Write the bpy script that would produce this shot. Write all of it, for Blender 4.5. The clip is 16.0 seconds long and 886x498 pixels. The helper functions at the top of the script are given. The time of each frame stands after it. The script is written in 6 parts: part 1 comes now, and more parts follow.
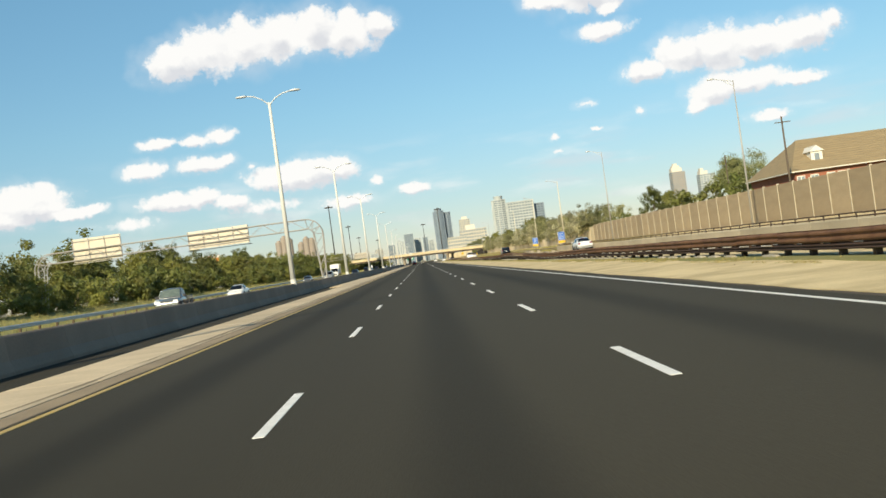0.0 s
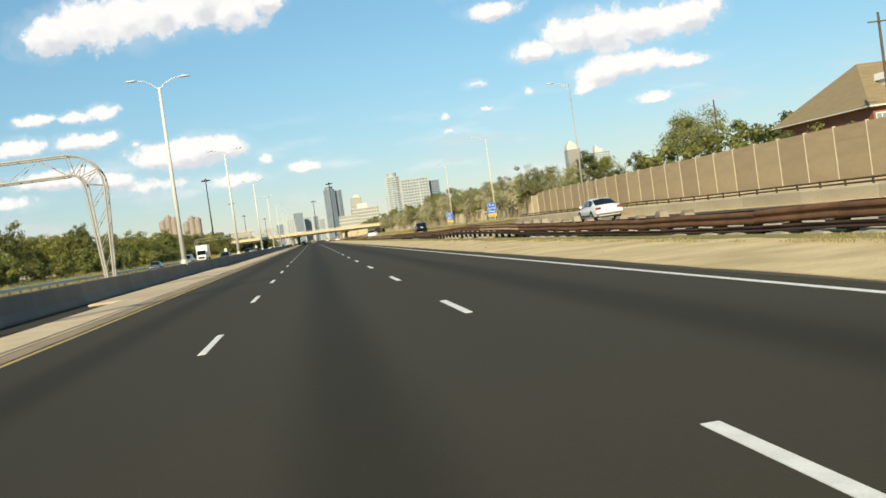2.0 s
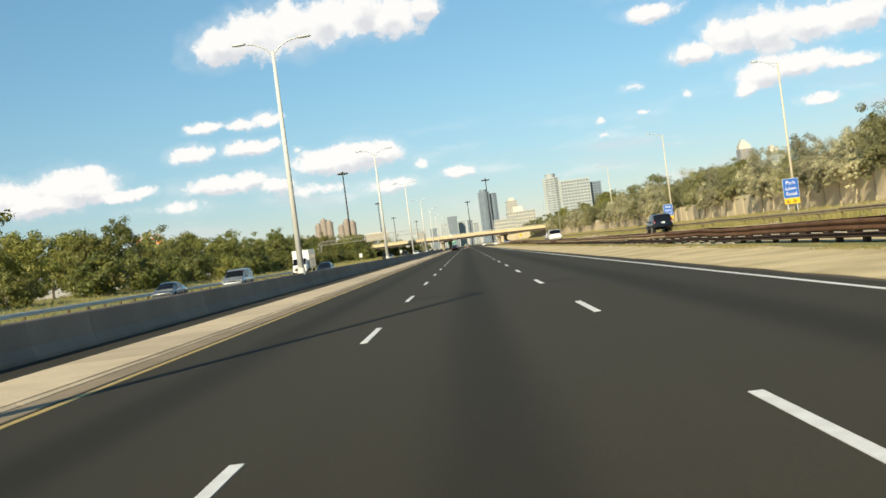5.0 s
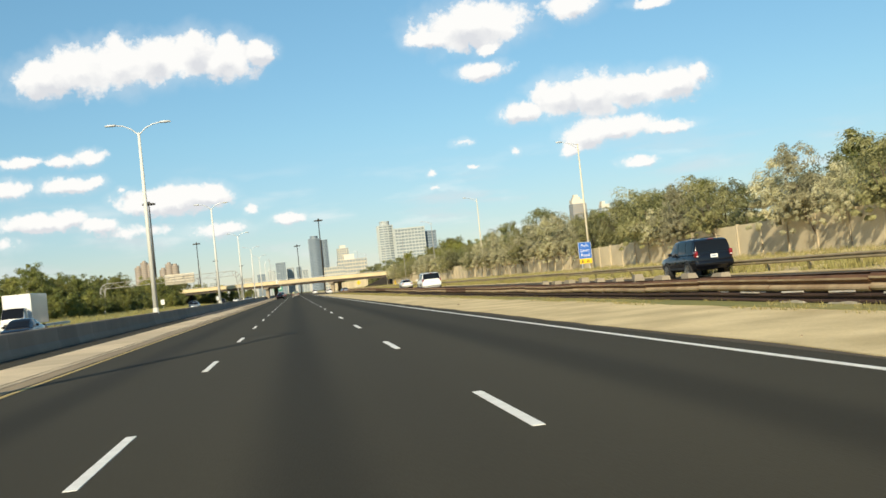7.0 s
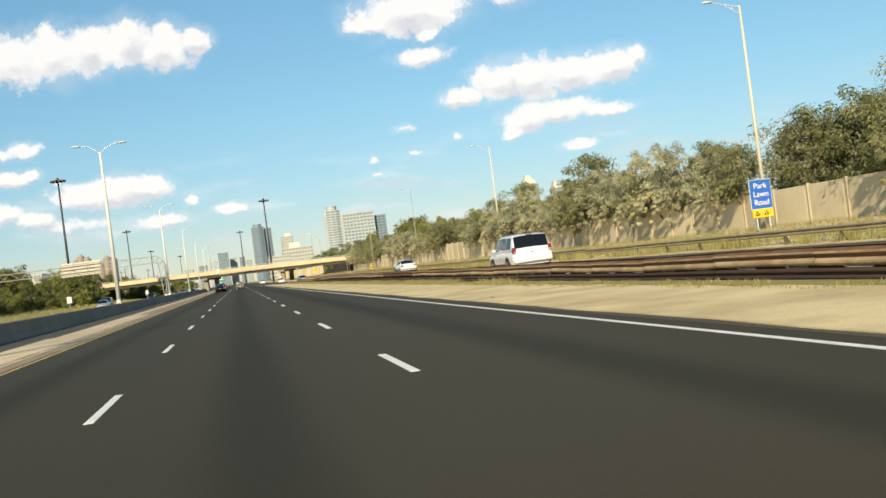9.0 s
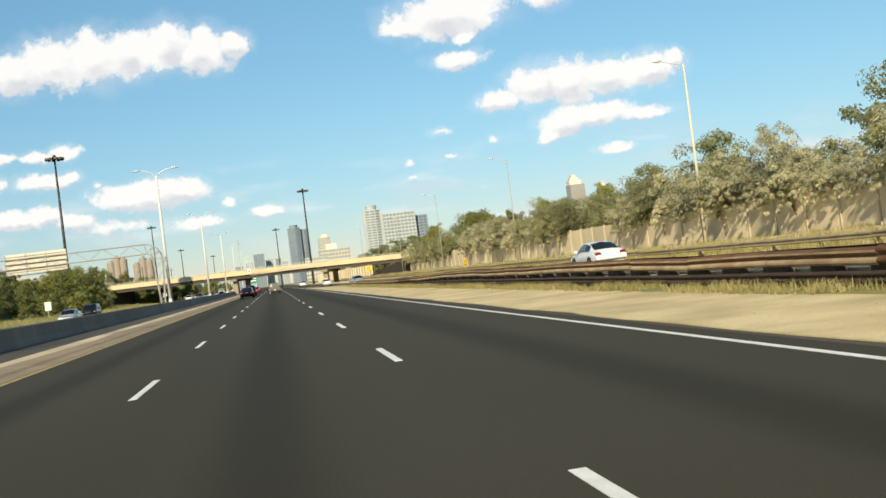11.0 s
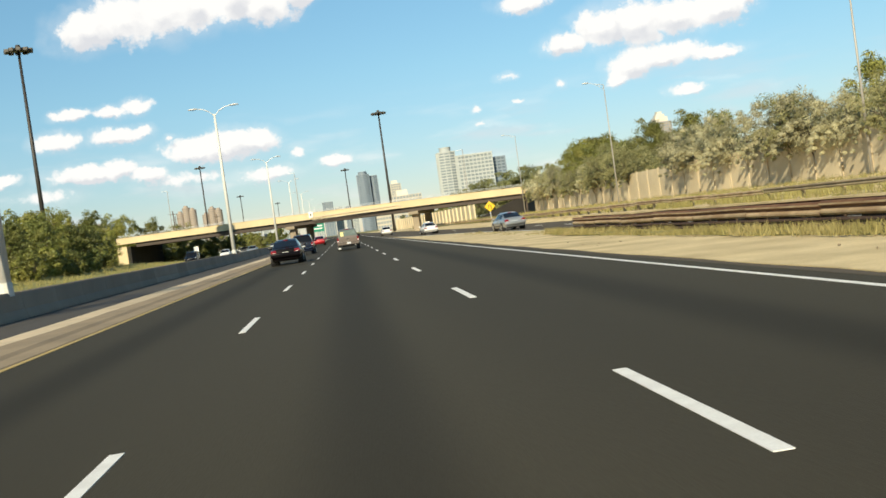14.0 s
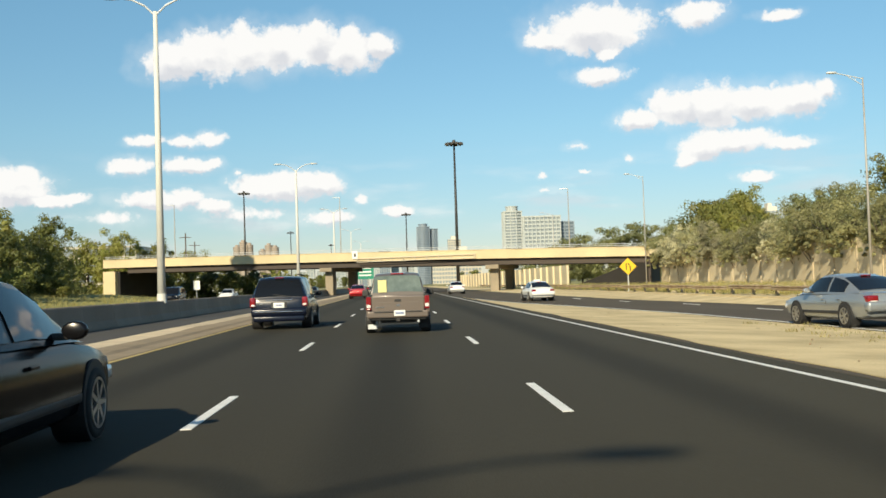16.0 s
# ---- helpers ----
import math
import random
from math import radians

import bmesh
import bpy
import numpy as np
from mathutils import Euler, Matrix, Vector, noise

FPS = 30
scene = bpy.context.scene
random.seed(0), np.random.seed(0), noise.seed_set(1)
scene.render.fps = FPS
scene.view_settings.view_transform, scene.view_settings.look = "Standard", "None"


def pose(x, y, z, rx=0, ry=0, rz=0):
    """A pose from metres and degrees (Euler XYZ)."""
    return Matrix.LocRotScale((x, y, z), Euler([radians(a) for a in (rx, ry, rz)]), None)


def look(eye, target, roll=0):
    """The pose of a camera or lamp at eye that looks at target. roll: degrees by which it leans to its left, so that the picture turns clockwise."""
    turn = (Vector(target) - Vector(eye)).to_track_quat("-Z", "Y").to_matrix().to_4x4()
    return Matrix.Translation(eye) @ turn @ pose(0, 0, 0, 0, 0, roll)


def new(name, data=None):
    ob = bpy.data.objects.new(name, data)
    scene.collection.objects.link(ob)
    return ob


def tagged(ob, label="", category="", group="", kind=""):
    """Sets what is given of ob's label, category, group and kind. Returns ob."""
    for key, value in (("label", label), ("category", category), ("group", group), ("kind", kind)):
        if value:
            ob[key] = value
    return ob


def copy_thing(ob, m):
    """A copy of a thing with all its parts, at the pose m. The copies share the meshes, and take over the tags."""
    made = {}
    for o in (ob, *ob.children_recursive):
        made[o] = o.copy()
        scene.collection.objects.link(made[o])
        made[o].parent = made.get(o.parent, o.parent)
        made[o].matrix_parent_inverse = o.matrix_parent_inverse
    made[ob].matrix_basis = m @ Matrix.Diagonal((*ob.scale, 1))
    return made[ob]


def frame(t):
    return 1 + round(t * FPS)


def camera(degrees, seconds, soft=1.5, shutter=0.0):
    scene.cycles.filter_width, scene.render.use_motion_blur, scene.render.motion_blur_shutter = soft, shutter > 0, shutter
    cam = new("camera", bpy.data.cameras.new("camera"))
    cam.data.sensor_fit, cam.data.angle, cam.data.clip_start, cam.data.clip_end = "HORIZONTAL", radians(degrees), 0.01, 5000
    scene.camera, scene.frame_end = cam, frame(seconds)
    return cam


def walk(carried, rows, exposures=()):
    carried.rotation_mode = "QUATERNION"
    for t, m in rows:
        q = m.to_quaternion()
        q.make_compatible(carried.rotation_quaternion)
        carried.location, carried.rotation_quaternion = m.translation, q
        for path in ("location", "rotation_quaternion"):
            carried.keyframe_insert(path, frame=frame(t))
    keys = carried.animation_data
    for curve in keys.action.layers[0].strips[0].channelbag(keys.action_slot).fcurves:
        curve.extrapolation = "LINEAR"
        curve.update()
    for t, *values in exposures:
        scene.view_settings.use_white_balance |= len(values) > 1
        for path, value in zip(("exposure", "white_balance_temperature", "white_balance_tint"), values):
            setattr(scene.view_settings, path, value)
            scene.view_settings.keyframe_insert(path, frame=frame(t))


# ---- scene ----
cam = camera(45.84, 16.0, 1.6)
PATH = [
    (0.0, pose(-0.23, 0.00, 1.31, 90.50, 7.81, -1.17)),
    (0.5, pose(-0.15, 13.74, 1.31, 89.59, 6.07, -2.48)),
    (1.0, pose(-0.05, 26.99, 1.31, 89.60, 4.30, 3.15)),
    (1.5, pose(-0.17, 41.12, 1.31, 90.44, 6.57, 0.75)),
    (2.0, pose(-0.15, 54.71, 1.31, 88.55, 7.95, -7.18)),
    (2.5, pose(-0.11, 68.34, 1.31, 87.40, 4.88, -9.30)),
    (3.0, pose(-0.06, 82.29, 1.31, 89.46, 2.99, -7.91)),
    (3.5, pose(-0.06, 95.95, 1.31, 89.21, 8.28, -2.37)),
    (5.8, pose(-0.03, 159.01, 1.31, 91.24, 6.82, 2.17)),
    (6.0, pose(-0.06, 164.66, 1.31, 91.62, 7.06, -1.49)),
    (6.5, pose(-0.07, 178.68, 1.31, 91.15, 6.20, -4.97)),
    (7.0, pose(-0.01, 192.75, 1.31, 91.52, 6.03, -8.11)),
    (7.5, pose(-0.03, 206.61, 1.31, 91.33, 6.64, -7.52)),
    (8.0, pose(-0.10, 220.42, 1.31, 90.65, 7.65, -9.60)),
    (8.5, pose(-0.09, 234.62, 1.31, 90.38, 7.47, -11.31)),
    (11.0, pose(0.25, 306.24, 1.31, 90.82, 7.15, -9.22)),
    (11.5, pose(0.23, 320.10, 1.31, 90.94, 6.33, -9.36)),
    (12.0, pose(0.09, 333.69, 1.31, 90.79, 7.11, -7.11)),
    (12.5, pose(0.14, 347.49, 1.31, 90.24, 6.83, -4.89)),
    (13.0, pose(0.08, 361.12, 1.31, 90.30, 8.13, -5.26)),
    (13.5, pose(0.01, 374.67, 1.31, 89.87, 8.38, -4.97)),
    (14.0, pose(-0.04, 388.51, 1.31, 88.41, 7.97, -5.46)),
    (14.5, pose(0.10, 402.12, 1.31, 84.83, 6.65, -4.80)),
    (15.0, pose(0.09, 415.96, 1.31, 88.01, 3.00, -6.10)),
    (15.5, pose(0.26, 429.45, 1.31, 91.17, 1.89, -2.52)),
    (16.0, pose(0.23, 442.93, 1.31, 91.88, 1.85, -2.48)),
]
walk(cam, PATH, [(0.0, 0.35, 6500, 10), (1.9, 0.36, 6500, 10), (2.4, 0.46, 6750, 11), (2.9, 0.54, 6800, 11), (3.1, 0.52, 6800, 11), (3.5, 0.42, 6700, 11), (5.8, 0.36, 6500, 10), (13.9, 0.36, 6500, 10),
               (14.4, 0.7, 6950, 11), (15.05, 0.7, 6950, 11), (15.45, 0.36, 6500, 10), (16.0, 0.34, 6500, 10)])

W_LANE = 3.7
SUN_TO = Vector((-0.322, -0.828, 0.459)).normalized()   # afternoon sun, behind and to the left

# ---- world, sun ----
world = bpy.data.worlds.new("sky")
scene.world = world
world.use_nodes = True
wn, wl = world.node_tree.nodes, world.node_tree.links
wn.clear()


def wmath(op, a, b=None, clamp=False):
    n = wn.new("ShaderNodeMath")
    n.operation = op
    n.use_clamp = clamp
    for i, v in enumerate((a, b)):
        if v is None:
            continue
        if isinstance(v, (int, float)):
            n.inputs[i].default_value = v
        else:
            wl.new(v, n.inputs[i])
    return n.outputs[0]


def wvec(op, a, b):
    n = wn.new("ShaderNodeVectorMath")
    n.operation = op
    for i, v in enumerate((a, b)):
        if v is None:
            continue
        if isinstance(v, tuple):
            n.inputs[i].default_value = v
        else:
            wl.new(v, n.inputs[i])
    return n


sky = wn.new("ShaderNodeTexSky")
sky.sky_type = "NISHITA"
sky.sun_disc = False
sky.sun_elevation = math.asin(SUN_TO.z)
sky.sun_rotation = math.atan2(SUN_TO.x, SUN_TO.y)
sky.altitude = 100
sky.air_density, sky.dust_density, sky.ozone_density = 1.1, 0.0, 1.6
co = wn.new("ShaderNodeTexCoord")
sep = wn.new("ShaderNodeSeparateXYZ")
wl.new(co.outputs["Generated"], sep.inputs[0])
az = wmath("MULTIPLY", wmath("ARCTAN2", sep.outputs[0], sep.outputs[1]), 57.2958)
el = wmath("MULTIPLY", wmath("ARCSINE", sep.outputs[2]), 57.2958)
flat = wn.new("ShaderNodeCombineXYZ")
wl.new(az, flat.inputs[0])
wl.new(el, flat.inputs[1])


def wnoise(scale, detail, offset=0.0):
    n = wn.new("ShaderNodeTexNoise")
    n.inputs["Scale"].default_value = scale
    n.inputs["Detail"].default_value = detail
    n.inputs["Roughness"].default_value = 0.62
    shifted = wvec("ADD", flat.outputs[0], (offset, offset * 0.7, 3.1))
    wl.new(shifted.outputs[0], n.inputs["Vector"])
    return n


puff = wnoise(0.6, 4)
fluff = wnoise(1.5, 5, 23.0)
wobble = wnoise(0.42, 3, 11.0)
ruffled = wvec("ADD", flat.outputs[0], wvec("MULTIPLY", wvec("SUBTRACT", fluff.outputs["Color"], (0.5, 0.5, 0.5)).outputs[0],
                                            (0.55, 0.5, 0.0)).outputs[0]).outputs[0]
bent = wvec("ADD", ruffled, wvec("MULTIPLY", wvec("SUBTRACT", wobble.outputs["Color"], (0.5, 0.5, 0.5)).outputs[0],
                                         (1.1, 0.6, 0.0)).outputs[0]).outputs[0]
above = wvec("ADD", bent, (-0.12, 0.42, 0.0)).outputs[0]
CLOUD = []


def cloud(a, e, w, h, thin=0.0):
    """One puff of cloud: azimuth and height over the horizon, half width and half height, in degrees; thin: how far the sky shows through."""
    both = []
    for at in (bent, above):
        d = wvec("MULTIPLY", wvec("SUBTRACT", at, (a, e, 0.0)).outputs[0], (1.0 / w, 1.0 / h, 0.0))
        d = wvec("LENGTH", d.outputs[0], None).outputs["Value"]
        both.append(wmath("ADD", d, thin or (0.1 if h < 0.45 else 0.0)))
    CLOUD.append(both)


cloud(-11.85, 12.06, 1.45, 1.09)
cloud(-10.02, 12.51, 1.89, 1.28)
cloud(-7.89, 12.72, 1.90, 1.41)
cloud(-6.04, 12.92, 1.78, 1.35)
cloud(-4.17, 13.04, 1.60, 1.29)
cloud(-2.35, 12.71, 1.61, 1.23)
cloud(-0.61, 12.97, 0.99, 0.68)
cloud(11.29, 13.31, 3.39, 1.27)
cloud(8.74, 12.84, 1.53, 0.49)
cloud(16.61, 13.68, 1.54, 0.77)
cloud(11.34, 10.90, 1.45, 0.55)
cloud(11.83, 11.96, 0.79, 0.36)
cloud(20.80, 13.22, 1.16, 0.35)
cloud(13.36, 8.38, 1.20, 0.60)
cloud(15.38, 8.96, 1.73, 1.07)
cloud(17.43, 8.92, 1.83, 1.18)
cloud(19.44, 8.86, 2.10, 1.05)
cloud(21.42, 8.94, 1.78, 0.92)
cloud(22.86, 9.33, 0.63, 0.57)
cloud(16.57, 6.83, 1.42, 0.83)
cloud(15.76, 6.21, 0.59, 0.48)
cloud(18.62, 6.94, 2.11, 0.64)
cloud(20.86, 6.72, 1.79, 0.43)
cloud(19.24, 5.07, 1.17, 0.35)
cloud(12.89, 6.40, 0.61, 0.47, 0.62)
cloud(10.10, 7.16, 0.90, 0.43, 0.62)
cloud(10.44, 5.77, 0.76, 0.33, 0.62)
cloud(8.10, 5.72, 0.58, 0.38, 0.62)
cloud(-13.21, 7.95, 1.02, 0.33)
cloud(-11.16, 7.91, 0.91, 0.36)
cloud(-9.80, 8.09, 0.79, 0.40)
cloud(-13.99, 6.69, 1.20, 0.51)
cloud(-11.01, 6.64, 1.52, 0.49)
cloud(-9.65, 6.80, 0.61, 0.34)
cloud(-8.42, 6.28, 0.5, 0.38, 0.58)
cloud(-6.02, 5.50, 2.69, 0.82)
cloud(-4.16, 5.60, 1.35, 0.71)
cloud(-7.26, 5.33, 1.48, 0.44)
cloud(-1.95, 4.73, 0.6, 0.5, 0.35)
cloud(0.14, 4.01, 1.14, 0.37)
cloud(-3.45, 3.82, 1.49, 0.41)
cloud(-12.68, 4.85, 2.15, 0.54)
cloud(-11.51, 4.88, 1.12, 0.54)
cloud(-18.35, 4.90, 1.95, 0.38)
cloud(-16.96, 5.00, 1.09, 0.32)
cloud(-9.76, 4.54, 1.12, 0.48)
cloud(-20.16, 5.74, 2.40, 0.90)
cloud(-19.84, 5.33, 2.00, 0.56)
cloud(-21.93, 4.88, 2.63, 0.68)
cloud(-24.19, 5.41, 2.92, 0.88)
cloud(-8.3, 4.1, 4.6, 1.0, 0.62)
cloud(-3.9, 3.7, 3.6, 0.9, 0.62)
cloud(-15.0, 3.9, 3.4, 0.9, 0.64)
cloud(8.2, 4.9, 1.0, 0.4, 0.72)


def nearest(k):
    out_d = CLOUD[0][k]
    for c in CLOUD[1:]:
        n = wn.new("ShaderNodeMath")
        n.operation = "SMOOTH_MIN"
        wl.new(out_d, n.inputs[0])
        wl.new(c[k], n.inputs[1])
        n.inputs[2].default_value = 0.22
        out_d = n.outputs[0]
    return out_d


near_d, near_up = nearest(0), nearest(1)
# rounded lobes with creases between them
lobes = wmath("ABSOLUTE", wmath("SUBTRACT", puff.outputs[0], 0.5))
core = wmath("SUBTRACT", 1.0, near_d)
dens = wmath("ADD", core, wmath("SUBTRACT", wmath("MULTIPLY", lobes, 2.1), 0.06))


def ramp_to(value, lo, hi, top):
    n = wn.new("ShaderNodeMapRange")
    n.interpolation_type = "SMOOTHSTEP"
    for k, q in zip(("From Min", "From Max", "To Min", "To Max"), (lo, hi, 0.0, top)):
        n.inputs[k].default_value = q
    wl.new(value, n.inputs["Value"])
    return n


edge = ramp_to(dens, -0.1, 0.36, 1.0)
wisp = ramp_to(wmath("ADD", core, wmath("MULTIPLY", wmath("SUBTRACT", wobble.outputs[0], 0.5), 1.4)), -0.6, 0.5, 0.3)
# thin hazy streaks low over the horizon
streak = wn.new("ShaderNodeTexNoise")
streak.inputs["Scale"].default_value, streak.inputs["Detail"].default_value = 0.16, 5
wl.new(wvec("MULTIPLY", flat.outputs[0], (1.0, 4.5, 0.0)).outputs[0], streak.inputs["Vector"])
# cloud body: bright crowns, greyer hollows
shade = wn.new("ShaderNodeTexNoise")
shade.inputs["Scale"].default_value, shade.inputs["Detail"].default_value = 0.7, 5
wl.new(wvec("ADD", bent, (0.0, 0.35, 7.0)).outputs[0], shade.inputs["Vector"])
tone = wn.new("ShaderNodeValToRGB")
tone.color_ramp.elements[0].position, tone.color_ramp.elements[0].color = 0.2, (0.74, 0.75, 0.775, 1)
tone.color_ramp.elements[1].position, tone.color_ramp.elements[1].color = 0.55, (1.0, 0.985, 0.95, 1)
lit = wmath("ADD", wmath("MULTIPLY", wmath("SUBTRACT", near_up, near_d), 0.75), wmath("MULTIPLY", wmath("SUBTRACT", shade.outputs[0], 0.5), 1.1))
wl.new(wmath("ADD", lit, 0.52), tone.inputs[0])
bg_sky, bg_cloud, out = wn.new("ShaderNodeBackground"), wn.new("ShaderNodeBackground"), wn.new("ShaderNodeOutputWorld")
mix = wn.new("ShaderNodeMixShader")
haze = wn.new("ShaderNodeMix")
haze.data_type, haze.blend_type = "RGBA", "MULTIPLY"
haze.inputs[0].default_value = 1.0
low_air = wn.new("ShaderNodeValToRGB")
low_air.color_ramp.elements[0].position, low_air.color_ramp.elements[0].color = 0.0, (0.6, 0.66, 0.85, 1)
low_air.color_ramp.elements[1].position, low_air.color_ramp.elements[1].color = 0.6, (0.8, 1.12, 1.13, 1)
mid_air = low_air.color_ramp.elements.new(0.28)
mid_air.color = (0.69, 0.915, 0.985, 1)
haze_air = low_air.color_ramp.elements.new(0.1)
haze_air.color = (0.615, 0.735, 0.9, 1)
wl.new(wmath("MULTIPLY", el, 1.0 / 30.0, True), low_air.inputs[0])
wl.new(low_air.outputs[0], haze.inputs[7])
wl.new(sky.outputs[0], haze.inputs[6])
wl.new(haze.outputs[2], bg_sky.inputs[0])
wl.new(tone.outputs[0], bg_cloud.inputs[0])
bg_sky.inputs[1].default_value = 0.08
bg_cloud.inputs[1].default_value = 0.79
veil = wn.new("ShaderNodeMapRange")
veil.interpolation_type = "SMOOTHSTEP"
for k, q in zip(("From Min", "From Max", "To Min", "To Max"), (0.46, 0.72, 0.0, 0.55)):
    veil.inputs[k].default_value = q
wl.new(streak.outputs[0], veil.inputs["Value"])
band = wn.new("ShaderNodeValToRGB")
for q, w in ((0.0, 0.6), (0.3, 1.0), (0.62, 0.0)):
    e = band.color_ramp.elements[0] if q == 0.0 else band.color_ramp.elements.new(q)
    e.color = (w, w, w, 1)
band.color_ramp.elements[-1].color = (0, 0, 0, 1)
wl.new(wmath("MULTIPLY", el, 1.0 / 12.0, True), band.inputs[0])
thin = wmath("MULTIPLY", veil.outputs[0], band.outputs[0])
wl.new(wmath("MAXIMUM", wmath("MAXIMUM", wmath("MULTIPLY", edge.outputs[0], 0.97), wisp.outputs[0]), thin), mix.inputs[0])
wl.new(bg_sky.outputs[0], mix.inputs[1])
wl.new(bg_cloud.outputs[0], mix.inputs[2])
wl.new(mix.outputs[0], out.inputs[0])

sun = new("sun", bpy.data.lights.new("sun", "SUN"))
sun.data.energy = 5.0
sun.data.color = (1.0, 0.868, 0.6)
sun.data.angle = radians(0.53)
sun.matrix_world = look((-120, -280, 160), (-120 - SUN_TO.x, -280 - SUN_TO.y, 160 - SUN_TO.z))


# ---- materials ----
def shader(name, base, rough=0.7, metal=0.0, second=None, coarse=1.0, fine=25.0, amount=0.5, bump=0.15, coat=0.0,
           island=False, piece=False, streaks=None, spec=0.5, lanes=False, grit=0.0):
    """Base colour with grain at two scales; second: the colour that stains and wear turn to."""
    m = bpy.data.materials.new(name)
    m.use_nodes = True
    nt = m.node_tree
    n, l = nt.nodes, nt.links
    b = n["Principled BSDF"]
    b.inputs["Roughness"].default_value = rough
    b.inputs["Metallic"].default_value = metal
    b.inputs["Specular IOR Level"].default_value = spec
    b.inputs["Coat Weight"].default_value = coat
    b.inputs["Diffuse Roughness"].default_value = grit
    b.inputs["Coat Roughness"].default_value = 0.06
    tc = n.new("ShaderNodeTexCoord")
    vec = tc.outputs["Object"]
    if streaks:
        mp = n.new("ShaderNodeVectorMath")
        mp.operation = "MULTIPLY"
        mp.inputs[1].default_value = streaks
        l.new(vec, mp.inputs[0])
        vec = mp.outputs[0]
    big, small = n.new("ShaderNodeTexNoise"), n.new("ShaderNodeTexNoise")
    for t, s, d in ((big, coarse, 5), (small, fine, 4)):
        t.inputs["Scale"].default_value, t.inputs["Detail"].default_value = s, d
        l.new(vec, t.inputs["Vector"])
    second = second or tuple(c * 0.6 for c in base)
    ramp = n.new("ShaderNodeMapRange")
    ramp.inputs["From Min"].default_value, ramp.inputs["From Max"].default_value = 0.38, 0.66
    l.new(big.outputs[0], ramp.inputs["Value"])
    f = n.new("ShaderNodeMath")
    f.operation = "MULTIPLY"
    f.inputs[1].default_value = amount
    l.new(ramp.outputs[0], f.inputs[0])
    mx = n.new("ShaderNodeMix")
    mx.data_type = "RGBA"
    mx.inputs[6].default_value, mx.inputs[7].default_value = (*base, 1), (*second, 1)
    l.new(f.outputs[0], mx.inputs[0])
    hsv = n.new("ShaderNodeHueSaturation")
    l.new(mx.outputs[2], hsv.inputs["Color"])
    val = n.new("ShaderNodeMapRange")
    val.inputs["To Min"].default_value, val.inputs["To Max"].default_value = 1 - 0.35 * amount, 1 + 0.35 * amount
    l.new(small.outputs[0], val.inputs["Value"])
    v = val.outputs[0]
    if island or piece:
        if island:
            rnd = n.new("ShaderNodeNewGeometry").outputs["Random Per Island"]
        else:
            rnd = n.new("ShaderNodeObjectInfo").outputs["Random"]
        r2 = n.new("ShaderNodeMapRange")
        r2.inputs["To Min"].default_value, r2.inputs["To Max"].default_value = (0.78, 1.22) if island else (0.86, 1.12)
        l.new(rnd, r2.inputs["Value"])
        mul = n.new("ShaderNodeMath")
        mul.operation = "MULTIPLY"
        l.new(v, mul.inputs[0])
        l.new(r2.outputs[0], mul.inputs[1])
        v = mul.outputs[0]
    if lanes:
        # oil dripped along the middle of each lane
        sx = n.new("ShaderNodeSeparateXYZ")
        l.new(tc.outputs["Object"], sx.inputs[0])
        pp = n.new("ShaderNodeMath")
        pp.operation = "PINGPONG"
        pp.inputs[1].default_value = 1.85
        l.new(sx.outputs[0], pp.inputs[0])
        oil = n.new("ShaderNodeMapRange")
        oil.interpolation_type = "SMOOTHSTEP"
        for k, q in zip(("From Min", "From Max", "To Min", "To Max"), (0.1, 0.75, 0.66, 1.0)):
            oil.inputs[k].default_value = q
        l.new(pp.outputs[0], oil.inputs["Value"])
        mul = n.new("ShaderNodeMath")
        mul.operation = "MULTIPLY"
        l.new(v, mul.inputs[0])
        l.new(oil.outputs[0], mul.inputs[1])
        v = mul.outputs[0]
    l.new(v, hsv.inputs["Value"])
    l.new(hsv.outputs[0], b.inputs["Base Color"])
    if bump:
        bp = n.new("ShaderNodeBump")
        bp.inputs["Strength"].default_value = bump
        bp.inputs["Distance"].default_value = 0.02
        l.new(small.outputs[0], bp.inputs["Height"])
        l.new(bp.outputs[0], b.inputs["Normal"])
    return m


def leafy(name, base, second, coarse=0.45):
    """Leaves: a tone for each leaf, a wider one for each plant."""
    m = shader(name, base, rough=0.55, second=second, coarse=coarse, fine=3.0, amount=0.8, bump=0.0, island=True)
    b = m.node_tree.nodes["Principled BSDF"]
    hsv = next(x for x in m.node_tree.nodes if x.type == "HUE_SAT")
    nt = m.node_tree
    each = nt.nodes.new("ShaderNodeMapRange")
    each.inputs["To Min"].default_value, each.inputs["To Max"].default_value = 0.68, 1.34
    nt.links.new(nt.nodes.new("ShaderNodeObjectInfo").outputs["Random"], each.inputs["Value"])
    mul = nt.nodes.new("ShaderNodeMath")
    mul.operation = "MULTIPLY"
    nt.links.new(hsv.inputs["Value"].links[0].from_socket, mul.inputs[0])
    nt.links.new(each.outputs[0], mul.inputs[1])
    nt.links.new(mul.outputs[0], hsv.inputs["Value"])
    tr = m.node_tree.nodes.new("ShaderNodeBsdfTranslucent")
    ms = m.node_tree.nodes.new("ShaderNodeMixShader")
    ms.inputs[0].default_value = 0.3
    m.node_tree.links.new(hsv.outputs[0], tr.inputs[0])
    m.node_tree.links.new(b.outputs[0], ms.inputs[1])
    m.node_tree.links.new(tr.outputs[0], ms.inputs[2])
    m.node_tree.links.new(ms.outputs[0], next(x for x in m.node_tree.nodes if x.type == "OUTPUT_MATERIAL").inputs[0])
    return m


